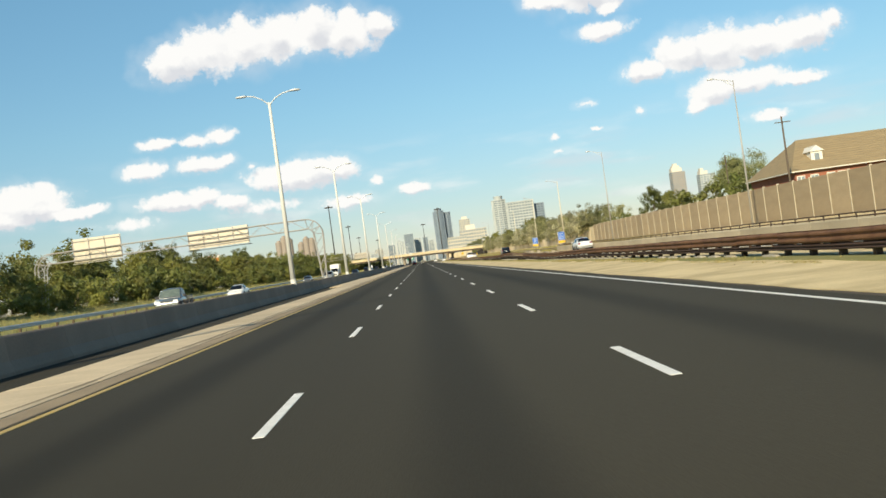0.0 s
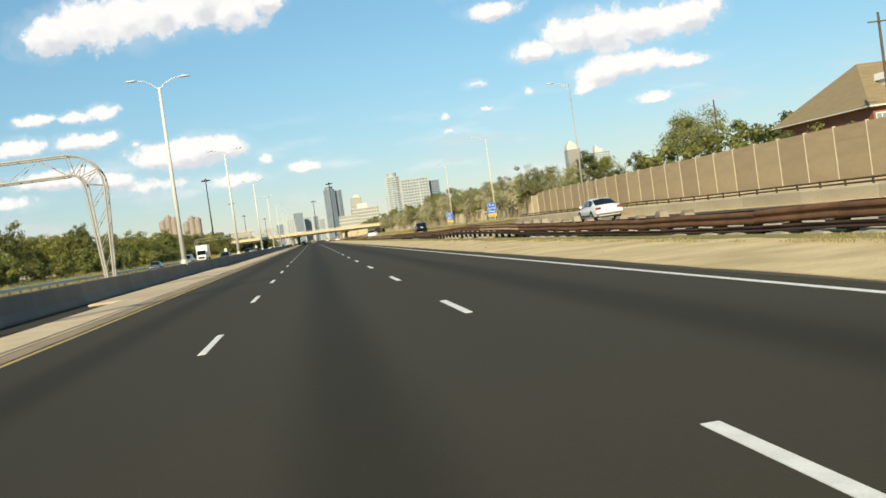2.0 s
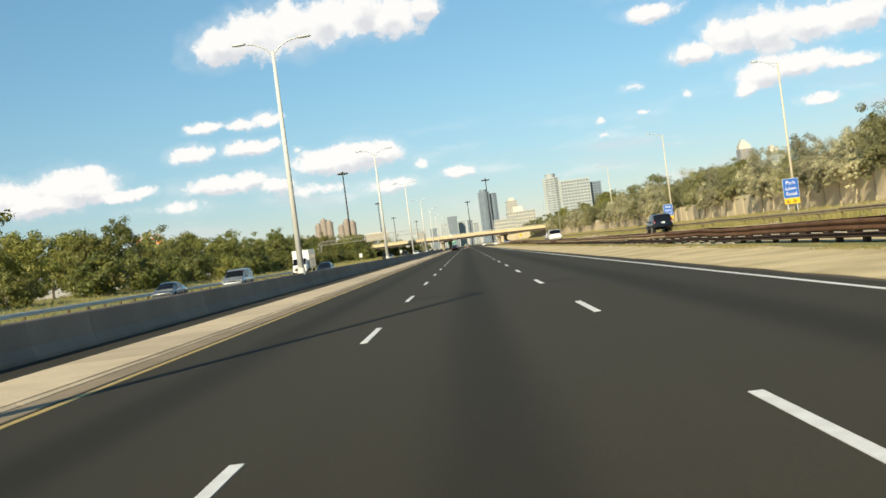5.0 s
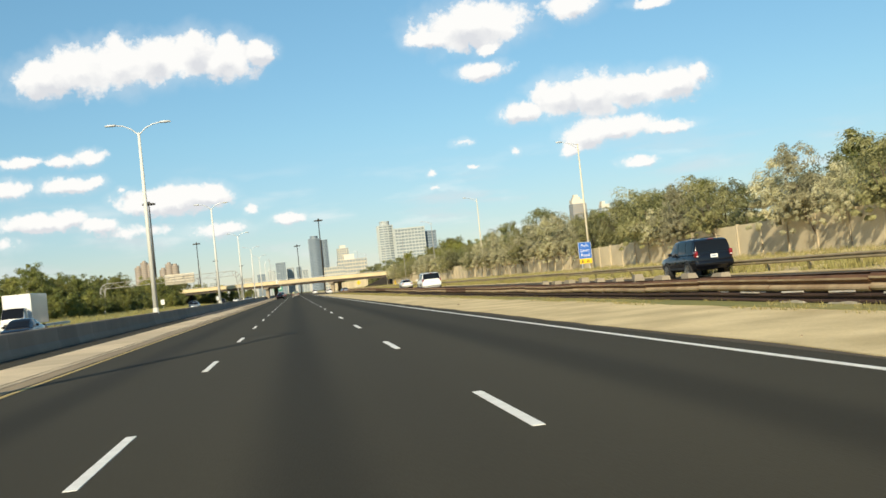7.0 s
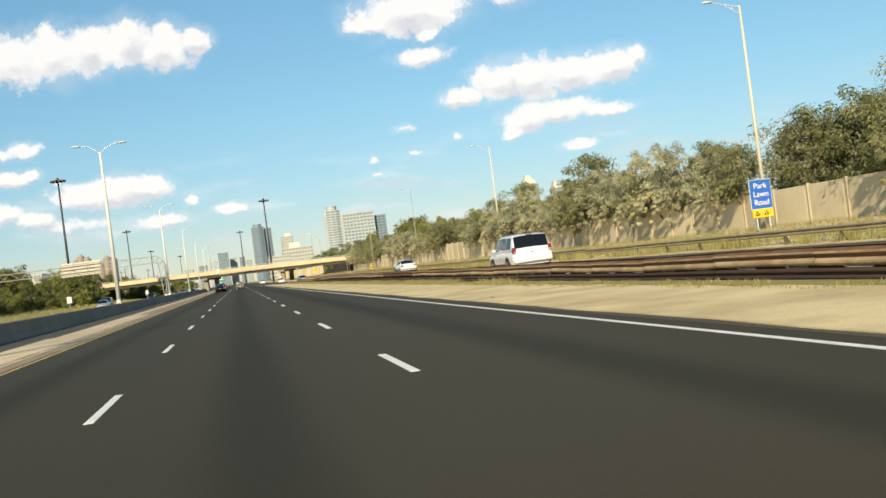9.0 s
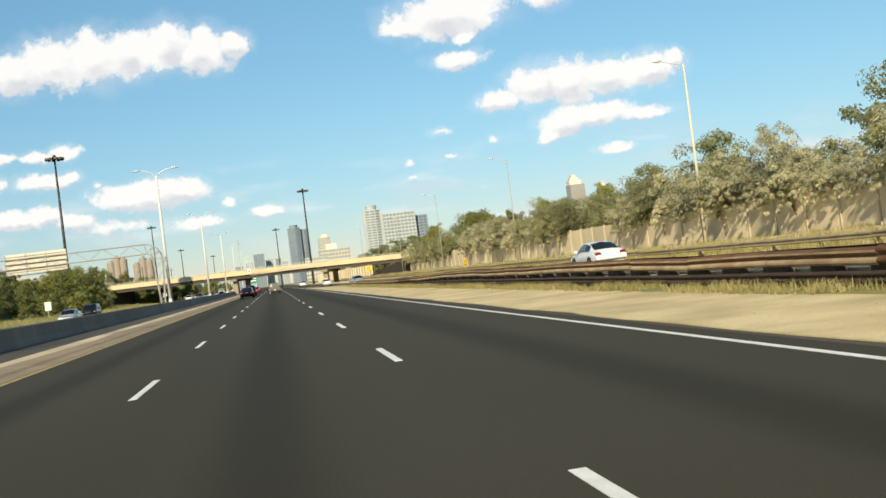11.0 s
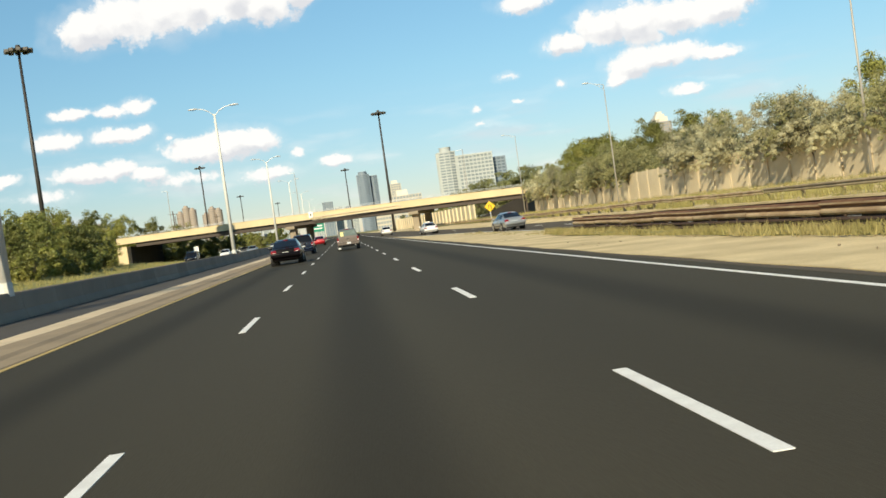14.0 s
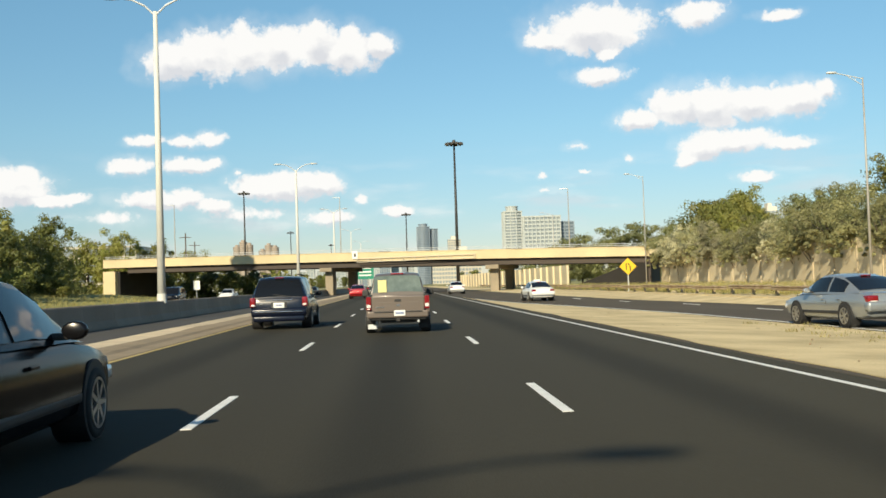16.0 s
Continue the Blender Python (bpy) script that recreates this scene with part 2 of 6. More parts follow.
M_asphalt = shader("asphalt", (0.0285, 0.0268, 0.0203), 0.85, second=(0.0205, 0.0193, 0.015), coarse=0.12, fine=40, amount=0.6,
                   bump=0.3, streaks=(2.2, 0.12, 1.0), spec=0.15, lanes=True, grit=1.0)
M_asphalt_old = shader("old_asphalt", (0.053, 0.047, 0.039), 0.9, second=(0.036, 0.032, 0.027), coarse=0.4, fine=30, amount=0.7,
                       bump=0.3, streaks=(1.5, 0.25, 1.0), spec=0.15, grit=1.0)
M_white_line = shader("white_road_paint", (0.84, 0.83, 0.79), 0.6, second=(0.58, 0.56, 0.52), coarse=3, fine=60, amount=0.45, bump=0.2)
M_yellow_line = shader("yellow_road_paint", (0.55, 0.38, 0.1), 0.6, second=(0.3, 0.24, 0.12), coarse=3, fine=60, amount=0.5, bump=0.2)
M_concrete = shader("kerb_concrete", (0.62, 0.5, 0.335), 0.9, second=(0.45, 0.36, 0.235), coarse=0.7, fine=22, amount=0.6, bump=0.3, piece=True)
M_barrier = shader("barrier_concrete", (0.3, 0.235, 0.175), 0.9, second=(0.225, 0.175, 0.13), coarse=0.5, fine=18, amount=0.6, bump=0.25, piece=True)
M_dirt = shader("brown_shoulder_dirt", (0.32, 0.245, 0.155), 0.95, second=(0.22, 0.17, 0.11), coarse=0.6, fine=24, amount=0.7, bump=0.5)
M_sand = shader("sandy_gravel", (0.7, 0.56, 0.315), 0.95, second=(0.44, 0.34, 0.175), coarse=0.5, fine=30, amount=0.85, bump=0.6)
M_ground = shader("dry_ground", (0.2, 0.2, 0.06), 0.95, second=(0.3, 0.26, 0.1), coarse=0.08, fine=2.0, amount=0.8, bump=0.3)
M_grass = shader("grass", (0.2, 0.18, 0.06), 0.85, second=(0.3, 0.25, 0.11), coarse=0.5, fine=6, amount=0.8, bump=0.0, island=True)
M_verge = shader("yellow_green_verge", (0.27, 0.25, 0.075), 0.95, second=(0.2, 0.2, 0.055), coarse=0.2, fine=4.0, amount=0.8, bump=0.4)
M_gold_grass = shader("golden_grass", (0.3, 0.265, 0.095), 0.85, second=(0.22, 0.21, 0.07), coarse=0.3, fine=5, amount=0.8, bump=0.0, island=True)
M_rust = shader("rusted_steel", (0.105, 0.045, 0.021), 0.8, metal=0.1, second=(0.225, 0.12, 0.058), coarse=0.9, fine=14, amount=0.8, bump=0.25, piece=True)
M_dusty = shader("dusty_worn_steel", (0.5, 0.385, 0.24), 0.75, metal=0.1, second=(0.2, 0.11, 0.055), coarse=0.8, fine=14, amount=0.85, bump=0.2, piece=True)
M_far_rail = shader("weathered_brown_rail", (0.33, 0.265, 0.165), 0.8, second=(0.2, 0.155, 0.095), coarse=0.9, fine=14, amount=0.7, bump=0.2, piece=True)
# Rust darkened to paint in the shade below the upper beam.
M_shade_steel = shader("shaded_rusted_channel", (0.05, 0.028, 0.022), 0.8, second=(0.08, 0.045, 0.03), coarse=0.9, fine=14, amount=0.7, bump=0.2, piece=True)
M_post = shader("weathered_post", (0.09, 0.06, 0.04), 0.9, second=(0.05, 0.035, 0.025), coarse=2, fine=20, amount=0.6, bump=0.3, piece=True)
M_galv = shader("galvanised_steel", (0.6, 0.63, 0.65), 0.5, metal=0.2, second=(0.48, 0.5, 0.52), coarse=1.2, fine=15, amount=0.4, bump=0.05)
M_pole = shader("weathered_concrete_pole", (0.62, 0.62, 0.58), 0.8, second=(0.52, 0.52, 0.48), coarse=0.8, fine=15, amount=0.4, bump=0.1)
M_dark_metal = shader("dark_painted_metal", (0.04, 0.038, 0.036), 0.5, metal=0.3, second=(0.06, 0.055, 0.05), coarse=1, fine=10, amount=0.4, bump=0.05)
M_wall_brown = shader("brown_noise_panel", (0.39, 0.305, 0.195), 0.9, second=(0.3, 0.235, 0.15), coarse=0.4, fine=9, amount=0.5, bump=0.4, piece=True, streaks=(1, 1, 4))
M_wall_grey = shader("concrete_noise_panel", (0.62, 0.53, 0.36), 0.9, second=(0.48, 0.41, 0.28), coarse=0.35, fine=9, amount=0.5, bump=0.3, piece=True)
M_lamp_cream = shader("cream_lamp_paint", (0.62, 0.56, 0.43), 0.6, second=(0.5, 0.45, 0.35), coarse=0.6, fine=8, amount=0.4, bump=0.05)
M_stub = shader("worn_concrete_post", (0.3, 0.255, 0.19), 0.9, second=(0.22, 0.185, 0.135), coarse=1.5, fine=14, amount=0.5, bump=0.3, piece=True)
M_lump = shader("pale_lump_tone", (0.44, 0.4, 0.33), 0.9, second=(0.22, 0.185, 0.13), coarse=2.5, fine=18, amount=0.6, bump=0.4, piece=True)
M_strip = shader("gap_light_strip_tone", (0.66, 0.61, 0.53), 0.6, second=(0.45, 0.38, 0.29), coarse=2.0, fine=20, amount=0.4, bump=0.1, piece=True)
M_wall_post_tan = shader("tan_wall_post", (0.47, 0.42, 0.32), 0.85, second=(0.33, 0.285, 0.205), coarse=0.8, fine=12, amount=0.4, bump=0.15)
M_wall_post = shader("pale_concrete_post", (0.49, 0.41, 0.285), 0.85, second=(0.4, 0.335, 0.235), coarse=0.8, fine=12, amount=0.4, bump=0.15)
M_beige = shader("beige_bridge_concrete", (0.6, 0.49, 0.3), 0.85, second=(0.44, 0.36, 0.23), coarse=0.25, fine=6, amount=0.5, bump=0.15)
M_girder = shader("dark_girder", (0.062, 0.05, 0.042), 0.8, second=(0.07, 0.05, 0.04), coarse=0.4, fine=8, amount=0.5, bump=0.1)
M_pier = shader("grey_pier_concrete", (0.3, 0.25, 0.18), 0.9, second=(0.2, 0.17, 0.125), coarse=0.5, fine=8, amount=0.6, bump=0.15)
M_gantry = shader("dull_galvanised_tube", (0.4, 0.385, 0.36), 0.6, metal=0.3, second=(0.28, 0.265, 0.24), coarse=1.2, fine=15, amount=0.4, bump=0.05)
M_parapet = shader("parapet_concrete", (0.52, 0.44, 0.31), 0.9, second=(0.4, 0.33, 0.22), coarse=0.5, fine=10, amount=0.5, bump=0.2, piece=True)
M_bark = shader("bark", (0.13, 0.1, 0.075), 0.95, second=(0.07, 0.055, 0.04), coarse=2, fine=14, amount=0.7, bump=0.5)
M_leaf = leafy("green_leaves", (0.18, 0.195, 0.042), (0.27, 0.245, 0.065))
M_leaf_dark = leafy("dark_green_leaves", (0.115, 0.138, 0.034), (0.19, 0.19, 0.05))
M_olive = leafy("silvery_olive_leaves", (0.53, 0.5, 0.32), (0.17, 0.165, 0.075), 0.42)
M_sage = leafy("dull_sage_leaves", (0.3, 0.29, 0.135), (0.13, 0.135, 0.05), 0.42)
M_leaf_pale = leafy("pale_green_leaves", (0.215, 0.22, 0.09), (0.15, 0.165, 0.06))
M_rubber = shader("tyre_rubber", (0.02, 0.02, 0.02), 0.85, coarse=4, fine=40, amount=0.4, bump=0.15)
M_rim = shader("alloy_rim", (0.5, 0.5, 0.5), 0.3, metal=0.9, coarse=6, fine=40, amount=0.2, bump=0.0)
M_glass = shader("tinted_car_glass", (0.008, 0.009, 0.011), 0.05, second=(0.012, 0.014, 0.016), coarse=0.8, fine=6, amount=0.15, bump=0.0, spec=0.32)
# Opaque pale green paints in the daylight seen through the pickup cab.
M_glass_green = shader("daylight_tinted_car_glass", (0.1, 0.13, 0.12), 0.08, second=(0.2, 0.24, 0.22), coarse=1.5, fine=6, amount=0.6, bump=0.0)
M_red_lamp = shader("red_lamp_lens", (0.22, 0.006, 0.01), 0.15, second=(0.14, 0.004, 0.006), coarse=8, fine=60, amount=0.4, bump=0.1, coat=0.8)
M_clear_lamp = shader("clear_lamp_lens", (0.7, 0.7, 0.68), 0.12, second=(0.5, 0.5, 0.5), coarse=8, fine=60, amount=0.4, bump=0.1, coat=0.8)
M_plate = shader("white_plate", (0.8, 0.8, 0.78), 0.4, coarse=8, fine=60, amount=0.1, bump=0.0)
M_plate_bar = shader("plate_bar_blue", (0.2, 0.25, 0.4), 0.4, coarse=8, fine=60, amount=0.1, bump=0.0)
M_trim = shader("black_plastic_trim", (0.025, 0.025, 0.026), 0.6, coarse=4, fine=50, amount=0.3, bump=0.1)
M_black_gloss = shader("black_gloss_shell", (0.006, 0.006, 0.007), 0.25, coarse=4, fine=50, amount=0.2, bump=0.0, spec=0.3)
M_chrome = shader("chrome", (0.75, 0.75, 0.75), 0.12, metal=1.0, coarse=4, fine=50, amount=0.1, bump=0.0)
M_blue_sign = shader("blue_sign_sheet", (0.02, 0.12, 0.5), 0.45, second=(0.03, 0.15, 0.45), coarse=2, fine=20, amount=0.3, bump=0.0)
M_yellow_sign = shader("yellow_sign_sheet", (0.75, 0.48, 0.02), 0.45, second=(0.65, 0.42, 0.03), coarse=2, fine=20, amount=0.3, bump=0.0)
M_white_sign = shader("white_sign_sheet", (0.78, 0.77, 0.74), 0.5, second=(0.66, 0.65, 0.6), coarse=1, fine=20, amount=0.3, bump=0.0)
M_green_sign = shader("green_sign_sheet", (0.01, 0.22, 0.14), 0.45, coarse=2, fine=20, amount=0.2, bump=0.0)
M_black_mark = shader("black_sign_mark", (0.02, 0.02, 0.02), 0.5, coarse=2, fine=20, amount=0.2, bump=0.0)
M_sign_back = shader("aluminium_sign_back", (0.62, 0.56, 0.45), 0.6, metal=0.1, second=(0.5, 0.45, 0.36), coarse=1, fine=12, amount=0.3, bump=0.05, piece=True)
M_orange = shader("orange_billboard", (0.75, 0.2, 0.03), 0.5, coarse=1, fine=12, amount=0.2, bump=0.0)
M_shingle = shader("brown_roof_shingle", (0.3, 0.23, 0.13), 0.9, second=(0.22, 0.17, 0.1), coarse=0.6, fine=10, amount=0.5, bump=0.4, streaks=(1, 1, 5))
M_brick = shader("red_brick", (0.32, 0.12, 0.07), 0.9, second=(0.22, 0.09, 0.06), coarse=0.8, fine=12, amount=0.6, bump=0.3)
M_white_paint = shader("white_painted_wood", (0.75, 0.72, 0.64), 0.6, coarse=2, fine=20, amount=0.2, bump=0.05)
# Distance haze is put into the tower colours by lightening them.
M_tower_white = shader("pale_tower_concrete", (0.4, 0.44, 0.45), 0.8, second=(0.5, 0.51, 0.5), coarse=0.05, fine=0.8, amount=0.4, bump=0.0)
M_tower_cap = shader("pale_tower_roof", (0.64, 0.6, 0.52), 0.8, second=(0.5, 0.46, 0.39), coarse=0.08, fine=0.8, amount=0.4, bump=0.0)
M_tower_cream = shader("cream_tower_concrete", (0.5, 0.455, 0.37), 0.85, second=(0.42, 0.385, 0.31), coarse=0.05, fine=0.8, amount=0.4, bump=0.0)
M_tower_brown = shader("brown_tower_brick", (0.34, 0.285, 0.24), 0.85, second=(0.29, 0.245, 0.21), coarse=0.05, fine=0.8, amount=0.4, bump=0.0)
M_tower_dark = shader("hazed_dark_tower_glass", (0.13, 0.17, 0.22), 0.2, second=(0.18, 0.23, 0.28), coarse=0.05, fine=0.6, amount=0.5, bump=0.0)
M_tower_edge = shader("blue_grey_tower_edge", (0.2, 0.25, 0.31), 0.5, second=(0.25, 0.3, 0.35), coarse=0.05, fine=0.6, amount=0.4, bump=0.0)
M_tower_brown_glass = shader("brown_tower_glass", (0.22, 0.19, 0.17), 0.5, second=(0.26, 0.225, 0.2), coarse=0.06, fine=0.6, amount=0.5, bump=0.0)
M_window = shader("hazed_window_glass", (0.22, 0.26, 0.29), 0.25, second=(0.3, 0.33, 0.35), coarse=0.06, fine=0.6, amount=0.6, bump=0.0)


def paint(name, base, rough=0.25, metal=0.35):
    return shader(name, base, rough, metal=metal, second=tuple(c * 0.8 for c in base), coarse=1.5, fine=60, amount=0.2, bump=0.0, coat=0.7)


P_navy = paint("navy_paint", (0.005, 0.008, 0.02), 0.25, 0.0)
P_black = paint("black_paint", (0.006, 0.007, 0.011), 0.22, 0.1)
P_taupe = paint("taupe_paint", (0.156, 0.127, 0.107), 0.35, 0.2)
P_silver = paint("silver_paint", (0.33, 0.35, 0.36), 0.3, 0.5)
P_white = paint("white_paint", (0.75, 0.75, 0.73), 0.3, 0.0)
P_red = paint("red_paint", (0.42, 0.015, 0.02), 0.3, 0.1)
P_grey = paint("grey_paint", (0.12, 0.13, 0.14))
for pm in (P_black, P_navy):
    pm.node_tree.nodes["Principled BSDF"].inputs["Coat Weight"].default_value = 0.3
    pm.node_tree.nodes["Principled BSDF"].inputs["Specular IOR Level"].default_value = 0.35
P_dark_sedan = paint("charcoal_paint", (0.006, 0.005, 0.006), 0.2, 0.0)
P_dark_sedan.node_tree.nodes["Principled BSDF"].inputs["Coat Weight"].default_value = 0.05
P_dark_sedan.node_tree.nodes["Principled BSDF"].inputs["Specular IOR Level"].default_value = 0.09
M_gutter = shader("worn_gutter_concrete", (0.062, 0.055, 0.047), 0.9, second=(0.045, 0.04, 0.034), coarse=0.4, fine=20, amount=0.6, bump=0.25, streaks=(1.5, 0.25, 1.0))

# ---- mesh helpers ----
def mesh_ob(name, bm, mat, smooth=False):
    me = bpy.data.meshes.new(name)
    bm.normal_update()
    bm.to_mesh(me)
    bm.free()
    for m in (mat if isinstance(mat, (list, tuple)) else [mat]):
        me.materials.append(m)
    if smooth:
        for p in me.polygons:
            p.use_smooth = True
    return new(name, me)


def part(name, bm, mat, parent=None, label="", smooth=False):
    ob = mesh_ob(name, bm, mat, smooth)
    if parent:
        ob.parent = parent
    return tagged(ob, label)


def thing(name, m, label, category, group="", kind=""):
    ob = new(name)
    ob.matrix_world = m
    return tagged(ob, label, category, group, kind)


def share(name, me, parent, m):
    """One more piece on a mesh that alike pieces share."""
    ob = new(name, me)
    ob.parent = parent
    ob.matrix_basis = m
    return ob


def raw(name, verts, faces, mat):
    me = bpy.data.meshes.new(name)
    me.from_pydata([tuple(v) for v in verts], [], faces)
    me.materials.append(mat)
    me.update()
    return me


def add_box(bm, c, s, bevel=0.0, rot=None):
    """A box at centre c with full sizes s."""
    geo = bmesh.ops.create_cube(bm, size=1.0)
    vs = geo["verts"]
    m = Matrix.Translation(c) @ (rot.to_4x4() if rot else Matrix()) @ Matrix.Diagonal((*s, 1))
    bmesh.ops.transform(bm, matrix=m, verts=vs)
    if bevel:
        es = {e for v in vs for e in v.link_edges}
        bmesh.ops.bevel(bm, geom=list(es), offset=bevel, segments=2, affect="EDGES", profile=0.6)
    return bm


def box(c, s, bevel=0.0, rot=None):
    return add_box(bmesh.new(), c, s, bevel, rot)


def add_tube(bm, a, b, ra, rb=None, seg=10, caps=True):
    a, b = Vector(a), Vector(b)
    d = b - a
    q = d.to_track_quat("Z", "Y").to_matrix()
    rb = ra if rb is None else rb
    rings = []
    for p, r in ((a, ra), (b, rb)):
        rings.append([bm.verts.new(p + q @ Vector((math.cos(t) * r, math.sin(t) * r, 0)))
                      for t in (2 * math.pi * i / seg for i in range(seg))])
    for i in range(seg):
        j = (i + 1) % seg
        bm.faces.new((rings[0][i], rings[0][j], rings[1][j], rings[1][i]))
    if caps:
        bm.faces.new(list(reversed(rings[0])))
        bm.faces.new(rings[1])
    return bm


def tube(a, b, ra, rb=None, seg=10):
    return add_tube(bmesh.new(), a, b, ra, rb, seg)


def add_loft(bm, rings, closed=True, cap=True):
    vr = [[bm.verts.new(p) for p in r] for r in rings]
    n = len(vr[0])
    for a, b in zip(vr, vr[1:]):
        for i in range(n if closed else n - 1):
            j = (i + 1) % n
            bm.faces.new((a[i], a[j], b[j], b[i]))
    if cap:
        bm.faces.new(list(reversed(vr[0])))
        bm.faces.new(vr[-1])
    bmesh.ops.recalc_face_normals(bm, faces=bm.faces)
    return bm


def along(profile, y0, y1, steps=1):
    """A cross-section (x, z) drawn along y."""
    return add_loft(bmesh.new(), [[(x, y0 + (y1 - y0) * k / steps, z) for x, z in profile] for k in range(steps + 1)])


def ribbon(name, xa, xb, y0, y1, ztop, thick, mat, label, step=6.0, kind="structure", wav=0.0, zb=None, za=None):
    """Like strip, but its edges follow two functions of y; za, zb: heights of the two edges as functions of y."""
    rings = []
    n = int((y1 - y0) / step)
    for k in range(n + 1):
        y = y0 + (y1 - y0) * k / n
        a = xa(y) + wav * (noise.noise((y * 0.31, 1.7, 0)) + 0.5 * noise.noise((y * 1.1, 4.2, 5)))
        b = xb(y) + wav * (noise.noise((y * 0.37, 9.1, 2)) + 0.5 * noise.noise((y * 1.3, 6.4, 8)))
        p, q = (za(y) if za else ztop), (zb(y) if zb else ztop)
        rings.append([(a, y, p), (b, y, q), (b, y, q - thick), (a, y, p - thick)])
    return tagged(mesh_ob(name, add_loft(bmesh.new(), rings), mat), label, kind=kind)


def table(*knots):
    """A polyline as a function of y, from (y, x) knots."""
    ys, xs = [k[0] for k in knots], [k[1] for k in knots]
    return lambda y: float(np.interp(y, ys, xs))


def strip(name, x0, x1, y0, y1, ztop, thick, mat, label="", step=40.0, kind="structure", wav=0.0, zt2=None):
    """A long flat layer with thickness, divided along its length; wav: uneven edges; zt2: height at x1."""
    bm = bmesh.new()
    n = max(1, int((y1 - y0) / step))
    rings = []
    z2 = ztop if zt2 is None else zt2
    for k in range(n + 1):
        y = y0 + (y1 - y0) * k / n
        a = x0 + wav * (noise.noise((y * 0.31, x0, 0)) + 0.5 * noise.noise((y * 1.1, x0, 5)))
        b = x1 + wav * (noise.noise((y * 0.37, x1, 2)) + 0.5 * noise.noise((y * 1.3, x1, 8)))
        rings.append([(a, y, ztop), (b, y, z2), (b, y, z2 - thick), (a, y, ztop - thick)])
    add_loft(bm, rings)
    return tagged(mesh_ob(name, bm, mat), label, kind=kind)


# ---- ground, roads ----
bm = bmesh.new()
for x0, x1 in ((-4600, -300), (-300, -60), (-60, 60), (60, 300), (300, 4600)):
    for y0, y1 in ((-4000, -80), (-80, 300), (300, 700), (700, 1600), (1600, 4900)):
        bm.faces.new([bm.verts.new(p) for p in ((x0, y0, -0.3), (x1, y0, -0.3), (x1, y1, -0.3), (x0, y1, -0.3))])
bmesh.ops.remove_doubles(bm, verts=bm.verts, dist=0.01)
tagged(mesh_ob("ground", bm, M_ground), "dry grassy ground reaching to the horizon", "ground", kind="structure")
Y0, Y1 = -60.0, 1500.0
road = strip("road", -5.9, 5.9, Y0, Y1, 0.0, 0.3, M_asphalt, "dark worn asphalt carriageway with painted lane lines")
strip("oncoming_road", -27.6, -9.6, Y0, Y1, 0.0, 0.3, M_asphalt_old, "grey asphalt carriageway beyond the concrete barrier")
side_in = table((380, 12.3), (440, 12.7), (470, 12.0), (486, 11.6), (499, 10.4), (509, 9.3), (522, 7.7), (533, 6.5), (540, 5.95), (1500, 5.85))
side_out = table((455, 19.9), (485, 19.2), (500, 18.2), (525, 16.0), (565, 13.0), (1500, 12.5))
side_z = table((370, 0.008), (455, -0.26), (515, -0.26), (562, 0.008))     # the side road dips below the main road here
ribbon("side_road", side_in, side_out, Y0, Y1, 0.008, 0.3, M_asphalt_old, "grey asphalt side carriageway behind the guard rail", 3.0, za=side_z, zb=side_z)
strip("shoulder", -11.1, -7.4, Y0, Y1, -0.012, 0.25, M_asphalt, "dark paved shoulder along the barrier foot")
ribbon("dusty_edge", lambda y: 5.86, lambda y: 6.22, Y0, 536, 0.004, 0.2, M_asphalt_old, "dusty grey asphalt edge beyond the white line", 6.0)
ribbon("sand_verge", lambda y: 6.02, lambda y: side_in(y) + 0.25, Y0, 536, 0.02, 0.3, M_sand, "pale sandy gravel verge beside the road", 1.2, wav=0.13, zb=lambda y: side_z(y) + 0.012)
ribbon("grass_strip", lambda y: 9.3, lambda y: 10.5, Y0, 436, 0.034, 0.1, M_ground, "olive strip of worn grass under the guard rail", 0.9, wav=0.3)
ribbon("rail_verge", lambda y: side_out(y) - 0.2, lambda y: 20.0, 450, 1000, 0.03, 0.3, M_sand, "pale sandy ground along the far rail", 2.0, wav=0.15, za=lambda y: side_z(y) + 0.015)
strip("far_verge", 19.7, 36.8, Y0, 590, 0.05, 0.35, M_sand, "dry sandy verge at the foot of the noise wall", step=5, zt2=0.35)
strip("left_verge", -42.0, -27.6, Y0, 596, 1.3, 1.6, M_verge, "grassy verge sloping up beyond the oncoming carriageway", step=10, zt2=0.02)
strip("left_bank", -75, -42.0, Y0, 596, 1.5, 1.8, M_ground, "rough ground under the trees beyond the verge", step=10, zt2=1.3)
strip("wall_bank", 37.25, 130, Y0, 588, 1.48, 1.8, M_ground, "grassy bank behind the noise wall", step=10, zt2=1.5)

# lane lines
me_dash = raw("lane_dash", [(x, y, z) for z in (-0.01, 0.006) for x, y in ((-0.055, 0), (0.055, 0), (0.055, 3), (-0.055, 3))],
              [(4, 5, 6, 7), (0, 1, 5, 4), (1, 2, 6, 5), (2, 3, 7, 6), (3, 0, 4, 7)], M_white_line)
for k in range(-3, 80):
    share("lane_dash", me_dash, road, pose(0.03 - W_LANE / 2, 9.0 + 12 * k, 0))
    share("lane_dash", me_dash, road, pose(0.03 + W_LANE / 2, 9.3 + 12 * k, 0))
side_lines = thing("side_lane_lines", pose(0, 0, 0.008), "white dashes painted on the side carriageway", "road marking", kind="structure")
